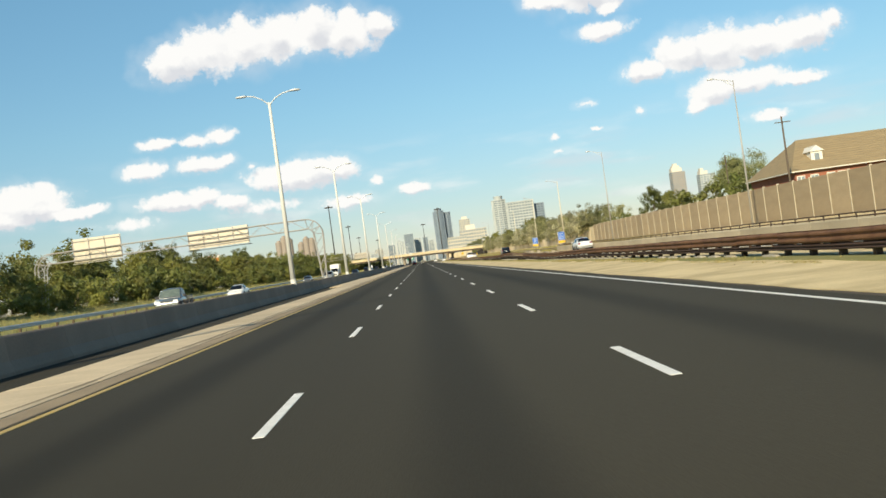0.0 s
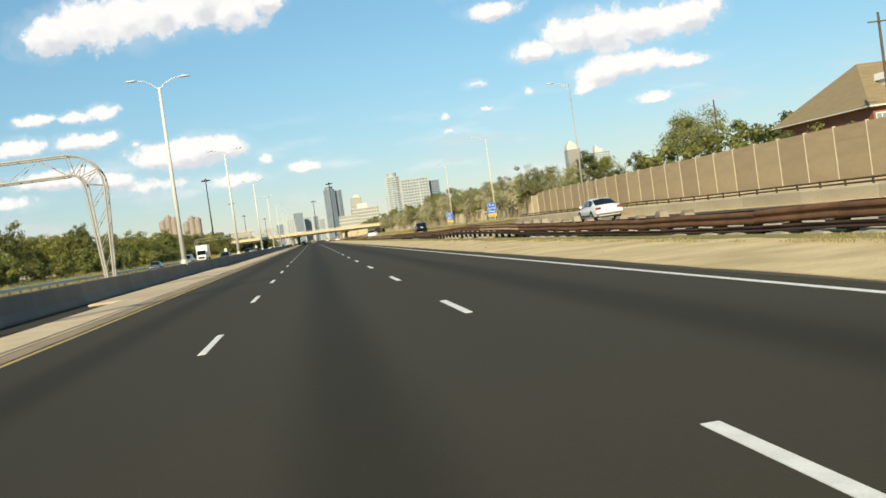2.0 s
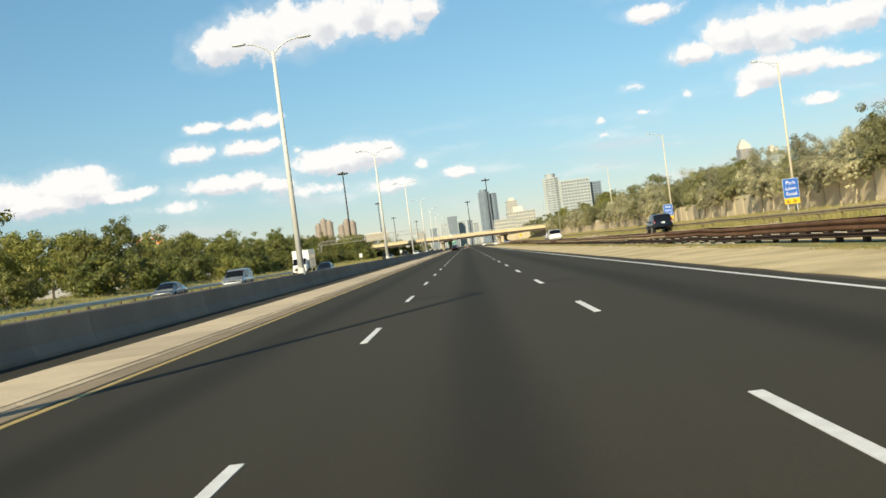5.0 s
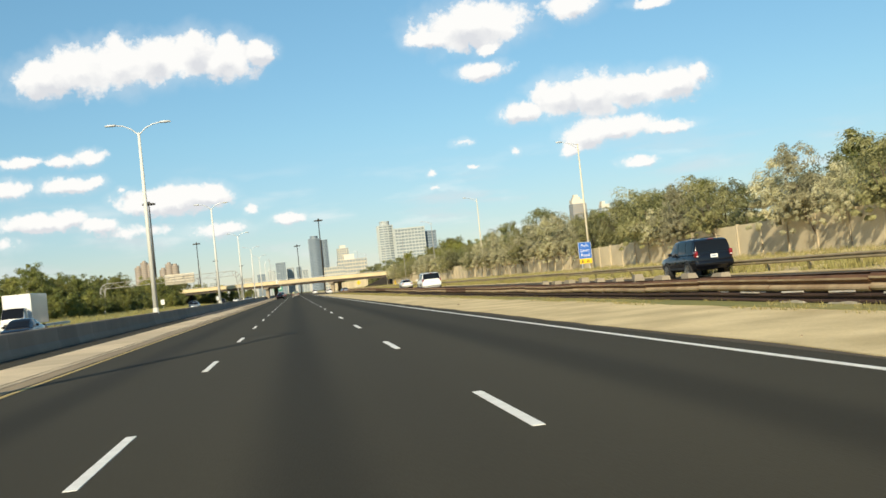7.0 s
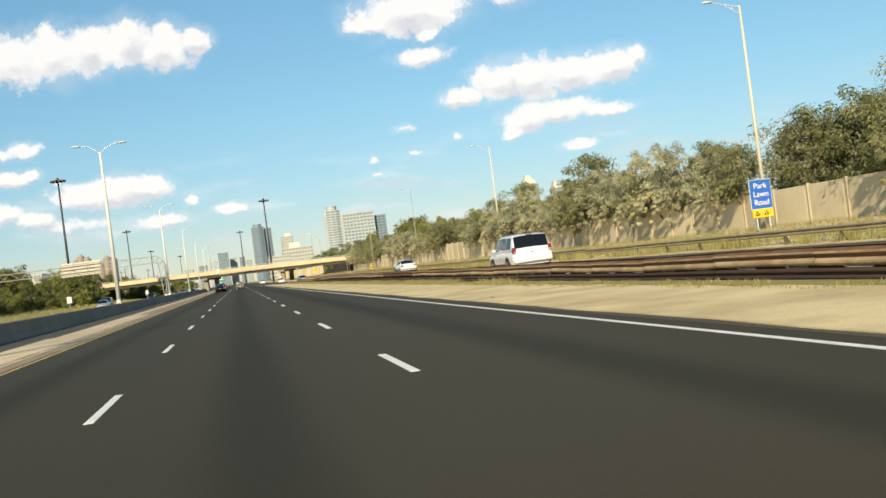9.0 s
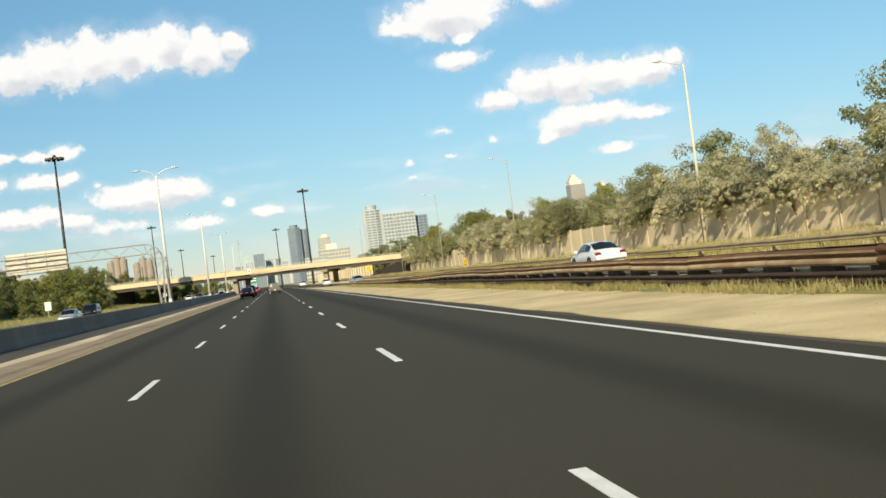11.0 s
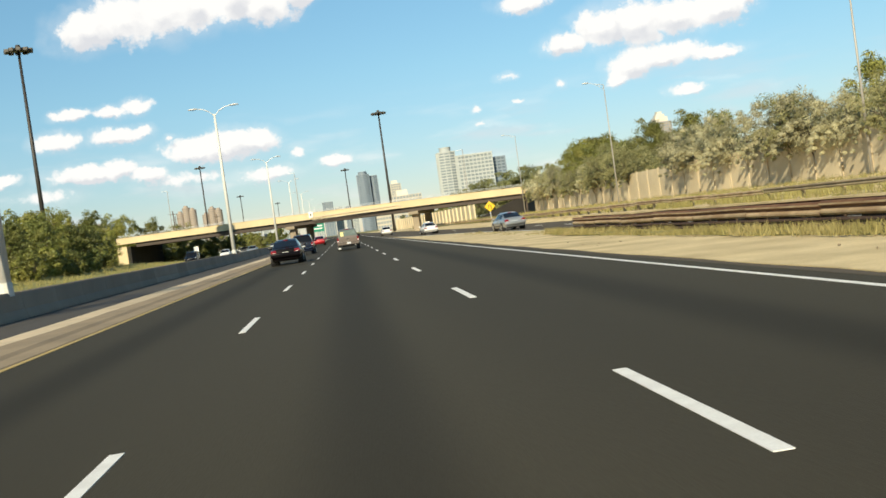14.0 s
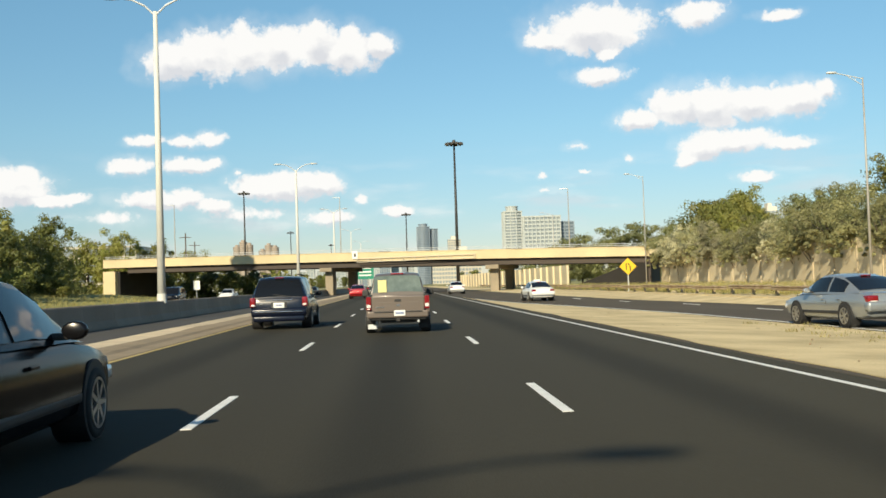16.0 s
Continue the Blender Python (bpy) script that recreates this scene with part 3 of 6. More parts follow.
for k in range(0, 44):
    share("lane_dash", me_dash, side_lines, pose(16.2 if k < 41 else 16.2 - 0.09 * (12 * k - 492), 6.0 + 12 * k, side_z(7.5 + 12 * k) - 0.002, math.degrees(math.atan2(side_z(9 + 12 * k) - side_z(6 + 12 * k), 3))))
for k in range(-2, 70):
    for x in (-15.2, -19.0, -22.8):
        share("lane_dash", me_dash, side_lines, pose(x, 4.0 + 12 * k, -0.008))
ribbon("side_inner_line", lambda y: side_in(y) + 0.55, lambda y: side_in(y) + 0.67, Y0, 540, 0.014, 0.02, M_white_line, "white edge line of the side carriageway", 4.0, za=lambda y: side_z(y) + 0.006, zb=lambda y: side_z(y) + 0.006)
strip("edge_line", 5.38, 5.475, Y0, Y1, 0.006, 0.02, M_white_line, "solid white painted edge line", step=30)
strip("yellow_line", -5.38, -5.25, Y0, Y1, 0.006, 0.02, M_yellow_line, "worn yellow painted edge line", step=30)

def barrier_x(y):
    """The barrier drifts away from the road along the way."""
    return -10.0 - 0.0026 * (min(max(y, 80), 430) - 80)


# concrete kerb strip, in slabs
kerb = thing("kerb", pose(0, 0, 0), "pale worn concrete kerb strip beside the yellow line", "kerb", kind="structure")
SLABS = {}
for outer in (-7.65, -8.9, -7.95):
    prof = [(outer, -0.2), (outer, 0.05), (outer + 0.05, 0.072), (-7.2, 0.07), (-6.05, 0.062), (-5.92, 0.03), (-5.92, -0.2)]
    bm = along(prof, 0.015, 5.985)
    me = bpy.data.meshes.new("kerb_slab")
    bm.to_mesh(me), bm.free()
    me.materials.append(M_concrete)
    SLABS[outer] = me
for k in range(-8, 130):
    wide = -7.65 if 6 * k < 96 or 6 * k > 290 else -8.9 if 6 * k < 150 else -7.95
    share("kerb_slab", SLABS[wide], kerb, pose(random.uniform(-0.008, 0.008), 6.0 * k, random.uniform(-0.003, 0.003)))

# dirt washed over the inner half of the kerb further on
random.seed(77)
edge_x = [-6.75 + 0.3 * noise.noise((k * 0.31, 1.7, 0)) + 0.12 * noise.noise((k * 1.3, 4.1, 0)) for k in range(141)]
dirt = thing("dirt", pose(0, 0, 0), "brown dirt washed over the edge of the kerb strip", "dirt", kind="structure")
part("gutter_dirt", add_loft(bmesh.new(), [[(-5.47 + 0.06 * noise.noise((k * 0.7, 8.8, 0)), 2 * k, -0.01), (-5.5 + 0.06 * noise.noise((k * 0.7, 8.8, 0)), 2 * k, 0.008), (-5.93, 2 * k, 0.02), (-6.02 - 0.1 * abs(noise.noise((k * 0.45, 2.8, 0))), 2 * k, 0.066), (-6.1, 2 * k, 0.0)]
                                           for k in range(-30, 161)]), M_dirt, dirt)
part("dirt_layer", add_loft(bmesh.new(), [[(-5.4, 320 + 2 * k, -0.01), (-5.44, 320 + 2 * k, 0.014), (-5.88, 320 + 2 * k, 0.025), (-6.0, 320 + 2 * k, 0.073), (edge_x[k], 320 + 2 * k, 0.078), (edge_x[k] - 0.06, 320 + 2 * k, 0.06)] for k in range(141)]), M_dirt, dirt)

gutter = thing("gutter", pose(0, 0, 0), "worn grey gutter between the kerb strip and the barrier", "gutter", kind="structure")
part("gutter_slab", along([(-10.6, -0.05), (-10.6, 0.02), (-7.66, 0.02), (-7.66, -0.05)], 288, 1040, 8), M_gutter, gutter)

# concrete median barrier, in cast units
barrier = thing("barrier", pose(0, 0, 0), "grey concrete median barrier with a sloped foot", "barrier", kind="structure")
prof = [(-0.3, -0.1), (-0.3, 0.08), (-0.2, 0.33), (-0.14, 0.88), (-0.1, 0.92), (0.1, 0.92), (0.14, 0.88), (0.2, 0.33), (0.3, 0.08), (0.3, -0.1)]
bm = along(prof, 0.006, 3.994)
me = bpy.data.meshes.new("barrier_unit")
bm.to_mesh(me), bm.free()
me.materials.append(M_barrier)
for k in range(-12, 262):
    share("barrier_unit", me, barrier, pose(barrier_x(4.0 * k) + random.uniform(-0.006, 0.006), 4.0 * k, random.uniform(-0.006, 0.006), 0, 0, 0.15 if 80 < 4 * k < 430 else 0))

# ---- guard rails ----
def wave(y):
    return 0.09 * noise.noise((y * 0.12, 3.3, 0)) + 0.02 * noise.noise((y * 0.6, 7.1, 0))


def w_beam(L, mat, name):
    """A corrugated beam section along y, 0.31 high, open at the back."""
    pr = [(0.0, 0.155), (0.035, 0.15), (0.085, 0.105), (0.085, 0.065), (0.03, 0.02), (0.03, -0.02), (0.085, -0.065), (0.085, -0.105),
          (0.035, -0.15), (0.0, -0.155)]
    pr = pr + [(x - 0.012, z * 0.97) for x, z in reversed(pr)]
    me = bpy.data.meshes.new(name)
    b = along(pr, 0.0, L)
    b.to_mesh(me), b.free()
    me.materials.append(mat)
    return me


rail = thing("guard_rail", pose(0, 0, 0), "rusty double steel beam guard rail on dark posts", "guard rail", kind="structure")
me_beam = w_beam(3.98, M_rust, "beam")
me_rear = w_beam(3.98, M_galv, "rear_beam")
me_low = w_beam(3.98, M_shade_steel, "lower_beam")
me_dusty = w_beam(3.98, M_dusty, "beam")
me_dusty.materials.append(M_rust)
for f in me_dusty.polygons:      # dust lies on the swell of the beam, rust shows along its upper lip and in its groove
    f.material_index = 1 if f.center.z > 0.115 or -0.035 < f.center.z < 0.045 else 0
b = box((0, 0, 0.31), (0.16, 0.2, 0.75), 0.01)
me_post = bpy.data.meshes.new("rail_post")
b.to_mesh(me_post), b.free()
me_post.materials.append(M_post)
b = box((0, 0, 0), (0.26, 0.85, 0.3), 0.015)
me_block = bpy.data.meshes.new("rail_block")
b.to_mesh(me_block), b.free()
me_block.materials.append(M_post)
RAIL_X, RAIL_END = 10.25, 434.0
sag = table((-30, 0.0), (60, -0.05), (85, -0.17), (97, -0.12), (113, 0.05), (127, 0.12), (140, -0.03), (165, -0.04), (236, -0.2), (258, -0.17), (320, 0.0), (366, 0.1), (380, -0.03), (400, -0.15), (440, -0.12))
k = 0
y = -30.0
while y < RAIL_END:
    xa, xb, za, zb = wave(y), wave(y + 4), sag(y) + 0.6 * wave(y * 1.7), sag(y + 4) + 0.6 * wave((y + 4) * 1.7)
    tilt, yaw = math.degrees(math.atan2(zb - za, 4)), math.degrees(math.atan2(xb - xa, 4))
    near, kink = y < 190, random.uniform(-0.35, 0.35)
    beam = me_dusty if noise.noise((y * 0.05, 9.4, 0)) > (0.45 if near else -0.42) else me_beam
    share("beam", beam, rail, pose(RAIL_X - 0.19 + xb, y + 4, 0.57 + zb, -tilt + kink, 0, 180 - yaw))
    share("beam", beam, rail, pose(RAIL_X + 0.19 + xa, y, 0.57 + za, tilt, 0, -yaw))
    low = Matrix.Diagonal((1, 1, 0.5 if near else 0.7, 1))
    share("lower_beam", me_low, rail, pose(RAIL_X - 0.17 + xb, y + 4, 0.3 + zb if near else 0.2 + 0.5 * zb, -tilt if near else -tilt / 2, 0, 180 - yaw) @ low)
    share("rear_beam", me_rear, rail, pose(RAIL_X + 0.17 + xa, y, 0.3 + za if near else 0.24 + 0.5 * za, tilt, 0, -yaw) @ low)
    for h in (0.0, 2.0):
        share("rail_post", me_post, rail, pose(RAIL_X + wave(y), y + h, -0.02 + sag(y)))
        share("rail_block", me_block, rail, pose(RAIL_X + wave(y), y + h + 0.02, 0.36 + sag(y)))
    y += 4.0

# worn concrete posts standing behind the rail
random.seed(41)
row = thing("concrete_post_row", pose(0, 0, 0), "row of pale worn concrete posts behind the rusty rail", "post", kind="structure")
STUBS = []
for k in range(4):
    b = bmesh.new()
    w, d = random.uniform(0.13, 0.17), random.uniform(0.16, 0.3)
    add_loft(b, [[(sx * w * f, sy * d * f + lean, z) for sx, sy in ((-1, -1), (1, -1), (1, 1), (-1, 1))]
                 for f, lean, z in ((1.2, 0, -0.3), (1.1, 0, 0.5), (1.0, 0.02, 0.72), (0.8, 0.04 * (k - 1.5), 0.8 + 0.02 * k))])
    me = bpy.data.meshes.new("concrete_post")
    b.to_mesh(me), b.free()
    me.materials.append(M_stub)
    STUBS.append(me)
for y0, n in ((84.0, 13), (218.0, 10)):
    for k in range(n):
        y = y0 + 2.1 * k
        share("concrete_post", STUBS[random.randrange(4)], row, pose(10.62 + wave(y), y, sag(y) + random.uniform(0.0, 0.08), random.uniform(-3, 3), random.uniform(-3, 3), random.uniform(-8, 8)))

# added pale strips imitate sunlit gaps under the upper beam; low lumps between posts
me_strip = bpy.data.meshes.new("pale_strip")
b = box((0, 0, 0), (0.012, 0.95, 0.034), 0.004)
b.to_mesh(me_strip), b.free()
me_strip.materials.append(M_strip)
FOOT = []
for k in range(3):
    b = bmesh.new()
    add_loft(b, [[(-0.11, y, -0.06), (-0.1 + 0.03 * random.random(), y, h), (0.1, y, h * random.uniform(0.8, 1.1)), (0.12, y, -0.06)]
                 for y, h in ((-0.56, 0.03), (-0.45, random.uniform(0.06, 0.09)), (-0.1, random.uniform(0.07, 0.11)), (0.25, random.uniform(0.06, 0.1)), (0.5, 0.07), (0.6, 0.02))])
    me = bpy.data.meshes.new("footing")
    b.to_mesh(me), b.free()
    me.materials.append(M_lump)
    FOOT.append(me)
for k in range(93):
    y = 31.0 + 2 * k
    if noise.noise((y * 0.21, 5.5, 0)) > -0.32:
        share("pale_strip", me_strip, rail, pose(RAIL_X - 0.285 + wave(y), y + random.uniform(-0.1, 0.1), 0.395 + sag(y) + 0.6 * wave(y * 1.7), random.uniform(-1, 1)))
    if noise.noise((y * 0.17, 2.5, 0)) > (-0.3 if y < 104 else 0.1):
        share("footing", FOOT[random.randrange(3)], rail, pose(RAIL_X - 0.2, y + random.uniform(-0.15, 0.15), 0.02 + 0.2 * sag(y), 0, 0, random.uniform(-4, 4)))

rail2 = thing("guard_rail_far", pose(0, 0, 0), "weathered steel guard rail along the far verge", "guard rail", kind="structure")
me_far_post = me_post.copy()
me_far_post.materials[0] = M_far_rail
me_beam2 = w_beam(7.6, M_far_rail, "far_beam")
me_beam2b = w_beam(7.6, M_dusty, "far_beam")
y = 156.8
while y < 700:
    share("far_beam", me_beam2 if y < 436 else me_beam2b, rail2, pose(20.5 + wave(y), y + 7.6, 0.52 + wave(y), 0, 0, 180) @ Matrix.Diagonal((1, 1, 0.8, 1)))
    for h in (0, 3.8):
        share("far_rail_post", me_far_post, rail2, pose(20.72, y + h, -0.03))
    y += 7.6
# beige parapet with a light pipe rail on short posts
parapet = thing("parapet", pose(0, 0, 0), "low beige concrete parapet with a thin two-pipe rail", "parapet", kind="structure")
drop = table((60, -0.2), (106, -0.19), (134, -0.03), (160, 0.0))
b = along([(20.0, -0.3), (20.02, 0.7), (20.06, 0.76), (20.32, 0.76), (20.36, 0.7), (20.4, -0.3)], 0.01, 5.99)
me = bpy.data.meshes.new("parapet_block")
b.to_mesh(me), b.free()
me.materials.append(M_parapet)
me_pipe = bpy.data.meshes.new("pipe_rail")
b = along([(0.03 * math.cos(a), 0.04 * math.sin(a)) for a in (0.4, 1.2, 1.9, 2.7, 3.5, 4.3, 5.1, 5.9)], 0.0, 6.0)
b.to_mesh(me_pipe), b.free()
me_pipe.materials.append(M_post)
me_stub = bpy.data.meshes.new("pipe_post")
b = box((0, 0, 0.13), (0.06, 0.09, 0.32), 0.008)
b.to_mesh(me_stub), b.free()
me_stub.materials.append(M_post)
for k in range(0, 26):
    z0, z1 = drop(6.0 * k), drop(6.0 * k + 6)
    tilt = math.degrees(math.atan2(z1 - z0, 6))
    share("parapet_block", me, parapet, pose(0, 6.0 * k, z0, tilt))
    for z in (0.84, 1.0):
        share("pipe_rail", me_pipe, parapet, pose(20.2 + 0.2 * wave(6.0 * k), 6.0 * k, z0 + z + random.uniform(-0.015, 0.015), tilt))
    for h in (0.6, 2.6, 4.6):
        share("pipe_post", me_stub, parapet, pose(20.2, 6.0 * k + h, z0 + (z1 - z0) * h / 6 + 0.75, random.uniform(-2, 2)))
rail3 = thing("guard_rail_left", pose(0, 0, 0), "steel guard rail at the edge of the grassy verge", "guard rail", kind="structure")
me_beam3 = w_beam(7.6, M_galv, "verge_beam")
y = 60.0
while y < 330:
    share("verge_beam", me_beam3, rail3, pose(-29.0, y, 0.6))
    for h in (0, 3.8):
        share("verge_rail_post", me_post, rail3, pose(-29.2, y + h, 0.0))
    y += 7.6

# ---- noise wall ----
WX, STEP = 37.0, 4.45
wall = thing("wall_noise", pose(0, 0, 0), "long roadside noise wall of panels between pale posts", "wall", kind="structure")
b = box((0, STEP / 2, 1.9), (0.16, STEP - 0.2, 3.8))
for z in (0.95, 1.9, 2.85):
    add_box(b, (-0.083, STEP / 2, z), (0.014, STEP - 0.2, 0.03))
me_pan1 = bpy.data.meshes.new("brown_panel")
b.to_mesh(me_pan1), b.free()
me_pan1.materials.append(M_wall_brown)
b = box((0, STEP / 2, 1.8), (0.16, STEP - 0.2, 3.6))
add_box(b, (-0.085, STEP / 2, 1.8), (0.02, STEP - 0.9, 3.0), 0.008)
me_pan2 = bpy.data.meshes.new("grey_panel")
b.to_mesh(me_pan2), b.free()
me_pan2.materials.append(M_wall_grey)
b = box((0, 0, 1.95), (0.26, 0.11, 4.0), 0.02)
me_wp = bpy.data.meshes.new("wall_post")
b.to_mesh(me_wp), b.free()
me_wp.materials.append(M_wall_post)
me_wp_tan = me_wp.copy()
me_wp_tan.materials[0] = M_wall_post_tan


dip = table((215, 0.0), (250, -0.65), (320, -0.8), (400, -0.4), (430, -0.3), (470, 0.0))


def wall_base(y):
    return 0.15 + 0.15 * math.sin(y * 0.013) + dip(y)


y = -9.0
while y < 586:
    z = wall_base(y)
    brown = y < 221
    share("brown_panel" if brown else "grey_panel", me_pan1 if brown else me_pan2, wall, pose(WX, y, z))
    share("wall_post", me_wp_tan if brown else me_wp, wall, pose(WX - (0.0 if brown else 0.04), y, z - (0.05 if brown else 0.25)))
    y += STEP

# retaining wall beyond the bridge
rw = thing("retaining_wall", pose(0, 0, 0), "pale concrete retaining wall beyond the bridge", "wall", kind="structure")
for k in range(28):
    yy = 625 + 6 * k
    ob = part("retaining_panel", box((0, 3, 1.9), (0.4, 5.94, 3.8), 0.02), M_wall_grey, rw)
    ob.matrix_basis = pose(30 - k * 0.35, yy, 0)


# ---- foliage ----
def leaf_cloud(rng, centres, radii, per, size, aspect=0.42, droop=0.0, flat=0.75):
    """Leaf blades scattered round clump centres; each leaf is an island of its own. droop: leaves trail outward and down."""
    n = len(centres) * per
    c = np.repeat(np.array(centres), per, axis=0)
    r = np.repeat(np.array(radii), per)
    d = rng.normal(size=(n, 3))
    d /= np.linalg.norm(d, axis=1)[:, None]
    rad = r * rng.uniform(0.3, 1.1, n) ** 0.8
    p = c + d * rad[:, None] * np.array([1, 1, flat])
    a = rng.normal(size=(n, 3)) * (1 - 0.75 * droop)
    out = c * np.array([1, 1, 0])
    out /= np.linalg.norm(out, axis=1)[:, None] + 0.3
    a += droop * (out + d * 0.8 + np.array([0, 0, -0.55]))
    face = d + 0.55 * (p - np.array([0, 0, p[:, 2].mean()])) / (np.abs(p).max() + 1e-9) + np.array([0, 0, 0.25])
    face /= np.linalg.norm(face, axis=1)[:, None] + 1e-9
    a -= 0.75 * face * np.sum(a * face, axis=1)[:, None]      # blades turn their faces outward
    a /= np.linalg.norm(a, axis=1)[:, None] + 1e-9
    p[:, 2] -= droop * 0.22 * rad * np.linalg.norm(d[:, :2], axis=1)
    bq = np.cross(a, face + rng.normal(size=(n, 3)) * 0.35)
    bq /= np.linalg.norm(bq, axis=1)[:, None] + 1e-9
    s = size * rng.uniform(0.5, 1.35, n)[:, None]
    w = bq * s * aspect * 1.2
    v = np.stack([p + a * s, p - a * s * 0.6 + w, p - a * s * 0.6 - w], axis=1).reshape(-1, 3)
    f = np.arange(n * 3).reshape(-1, 3)
    return v, f


def plant(name, label, category, seed, height, spread, leaf_mat, clumps, per, leaf, form="tree", group="", aspect=0.42, droop=0.0, low=0.2, lean_x=0.0, sprays=0):
    """Trunk with forking limbs, and a crown of leaf clumps with an uneven outline."""
    rng = np.random.default_rng(seed)
    t = thing(name, pose(0, 0, 0), label, category, group)
    bm = bmesh.new()
    centres, radii = [], []
    stems = 1 if form == "tree" else 4
    for s in range(stems):
        a0 = rng.uniform(0, 6.28)
        lean = 0.08 if form == "tree" else 0.45
        base = Vector((0.15 * math.cos(a0), 0.15 * math.sin(a0), -0.7)) if stems > 1 else Vector((0, 0, -0.7))
        top = Vector((lean * spread * math.cos(a0), lean * spread * math.sin(a0), height * rng.uniform(0.55, 0.7)))
        top.x -= lean_x * top.z
        mid = base.lerp(top, 0.5) + Vector((rng.uniform(-0.2, 0.2), rng.uniform(-0.2, 0.2), 0))
        r0 = height * 0.022 / math.sqrt(stems)
        add_tube(bm, base, mid, r0, r0 * 0.75, 7, False)
        add_tube(bm, mid, top, r0 * 0.75, r0 * 0.4, 7, False)
        for q in range(max(3, 9 // stems)):
            f = rng.uniform(low + 0.05, 0.95)
            st = base.lerp(mid, f * 2) if f < 0.5 else mid.lerp(top, f * 2 - 1)
            a = rng.uniform(0, 6.28)
            e = st + Vector((math.cos(a), math.sin(a), rng.uniform(0.2, 0.8))) * spread * rng.uniform(0.4, 0.75)
            add_tube(bm, st, e, r0 * 0.35, r0 * 0.1, 5, False)
            centres.append(e)
            radii.append(spread * rng.uniform(0.2, 0.34))
    part("trunk", bm, M_bark, t)
    while len(centres) < clumps:
        a, u = rng.uniform(0, 6.28), rng.uniform(0, 1) ** 0.6
        zz = rng.uniform(low, 1.0)
        prof = math.sin(math.pi * min(1, max(0.05, (zz - low) / (1 - low) * 0.8 + 0.14))) ** 0.7
        wob = 0.75 + 0.5 * noise.noise((math.cos(a) * 1.7 + seed, math.sin(a) * 1.7, zz * 3.0))
        centres.append(Vector((math.cos(a) * spread * u * prof * wob, math.sin(a) * spread * u * prof * wob,
                               height * (zz * 0.96) * (0.9 + 0.2 * wob * u))))
        centres[-1].x -= lean_x * centres[-1].z
        radii.append(spread * rng.uniform(0.13, 0.27))
    for k in range(sprays):   # branches that hang outward and down
        y0, reach, drop = rng.uniform(-0.8, 0.8) * spread, rng.uniform(0.8, 2.5), rng.uniform(0.8, 2.6)
        for q in range(5):
            g = q / 4
            centres.append(Vector((-1.2 - reach * g, y0 + 0.25 * math.sin(k + q), 3.4 + 0.35 * math.sin(3.1 * g) - drop * g * g)))
            radii.append(rng.uniform(0.36, 0.5) * (1 - 0.45 * g))
    v, f = leaf_cloud(rng, [tuple(c) for c in centres], radii, per, leaf, aspect, droop)
    me = raw("crown", v, [tuple(int(i) for i in q) for q in f], leaf_mat)
    ob = new("crown", me)
    ob.parent = t
    return t


TREES = [plant("tree", "broad green deciduous tree beyond the verge", "tree", 10 + i, 9.5 + i * 0.7, 4.7 + 0.5 * (i % 3), m, 92, 88, 0.2,
               "tree", "roadside trees", 0.5, 0.0, 0.1) for i, m in enumerate((M_leaf, M_leaf_dark, M_leaf, M_leaf_dark))]
WALL_TREES = [plant("tree", "pale green tree rising over the shrubs behind the noise wall", "tree", 80 + i, 9.6 + i * 0.8, 5.0, m, 80, 130, 0.15,
                    "tree", "trees behind the wall", 0.5) for i, m in enumerate((M_leaf_pale, M_leaf))] * 2
UMBRELLA = [plant("tree", "wide flat-topped tree with open branches behind the wall", "tree", 33, 10.6, 6.6, M_leaf_pale, 95, 150, 0.17, "tree", "", 0.45, 0.3, 0.5)]
PALE = [plant("tree", "pale green tree beyond the bridge", "tree", 91, 9.2, 4.9, M_leaf_pale, 70, 110, 0.18, "tree", "", 0.5)]
FAR_TREES = [plant("tree", "distant green tree in the woods by the road", "tree", 20 + i, 10.0 + i, 5.0, m, 36, 24, 0.6,
                   "tree", "distant trees", 0.5) for i, m in enumerate((M_leaf, M_leaf_dark))]
SHRUBS = [plant("shrub", "silvery olive shrub leaning over the noise wall", "shrub", 40 + i, 6.0 + 0.5 * i, 3.5 + 0.3 * (i % 3), (M_olive, M_olive, M_sage, M_olive, M_sage)[i], 52, 130, 0.15,
                "bush", "shrubs over the wall", 0.27, 0.8, 0.25, 0.2, 10) for i in range(5)]
SHRUBS_BACK = [plant("shrub", "silvery olive shrub on the bank behind the wall", "shrub", 60 + i, 6.4 + 0.5 * i, 3.7, (M_sage, M_leaf_pale)[i], 50, 95, 0.18,
                     "bush", "shrubs over the wall", 0.26, 0.6, 0.2) for i in range(2)]
TREES_BACK = [plant("tree", "broad green tree in the second row beyond the verge", "tree", 16 + i, 10.2 + i * 0.7, 4.8, m, 56, 50, 0.29,
                    "tree", "roadside trees", 0.5) for i, m in enumerate((M_leaf, M_leaf_dark))]
BUSHES = [plant("bush", "low dense green bush on the verge", "bush", 70 + i, 3.2 + 0.4 * i, 2.6, m, 44, 60, 0.17, "bush", "verge bushes", 0.45, 0.0, 0.08)
          for i, m in enumerate((M_leaf, M_leaf_dark))]
rs = random.Random(5)


firsts = []      # the plants that the copies are made from, sized at the end


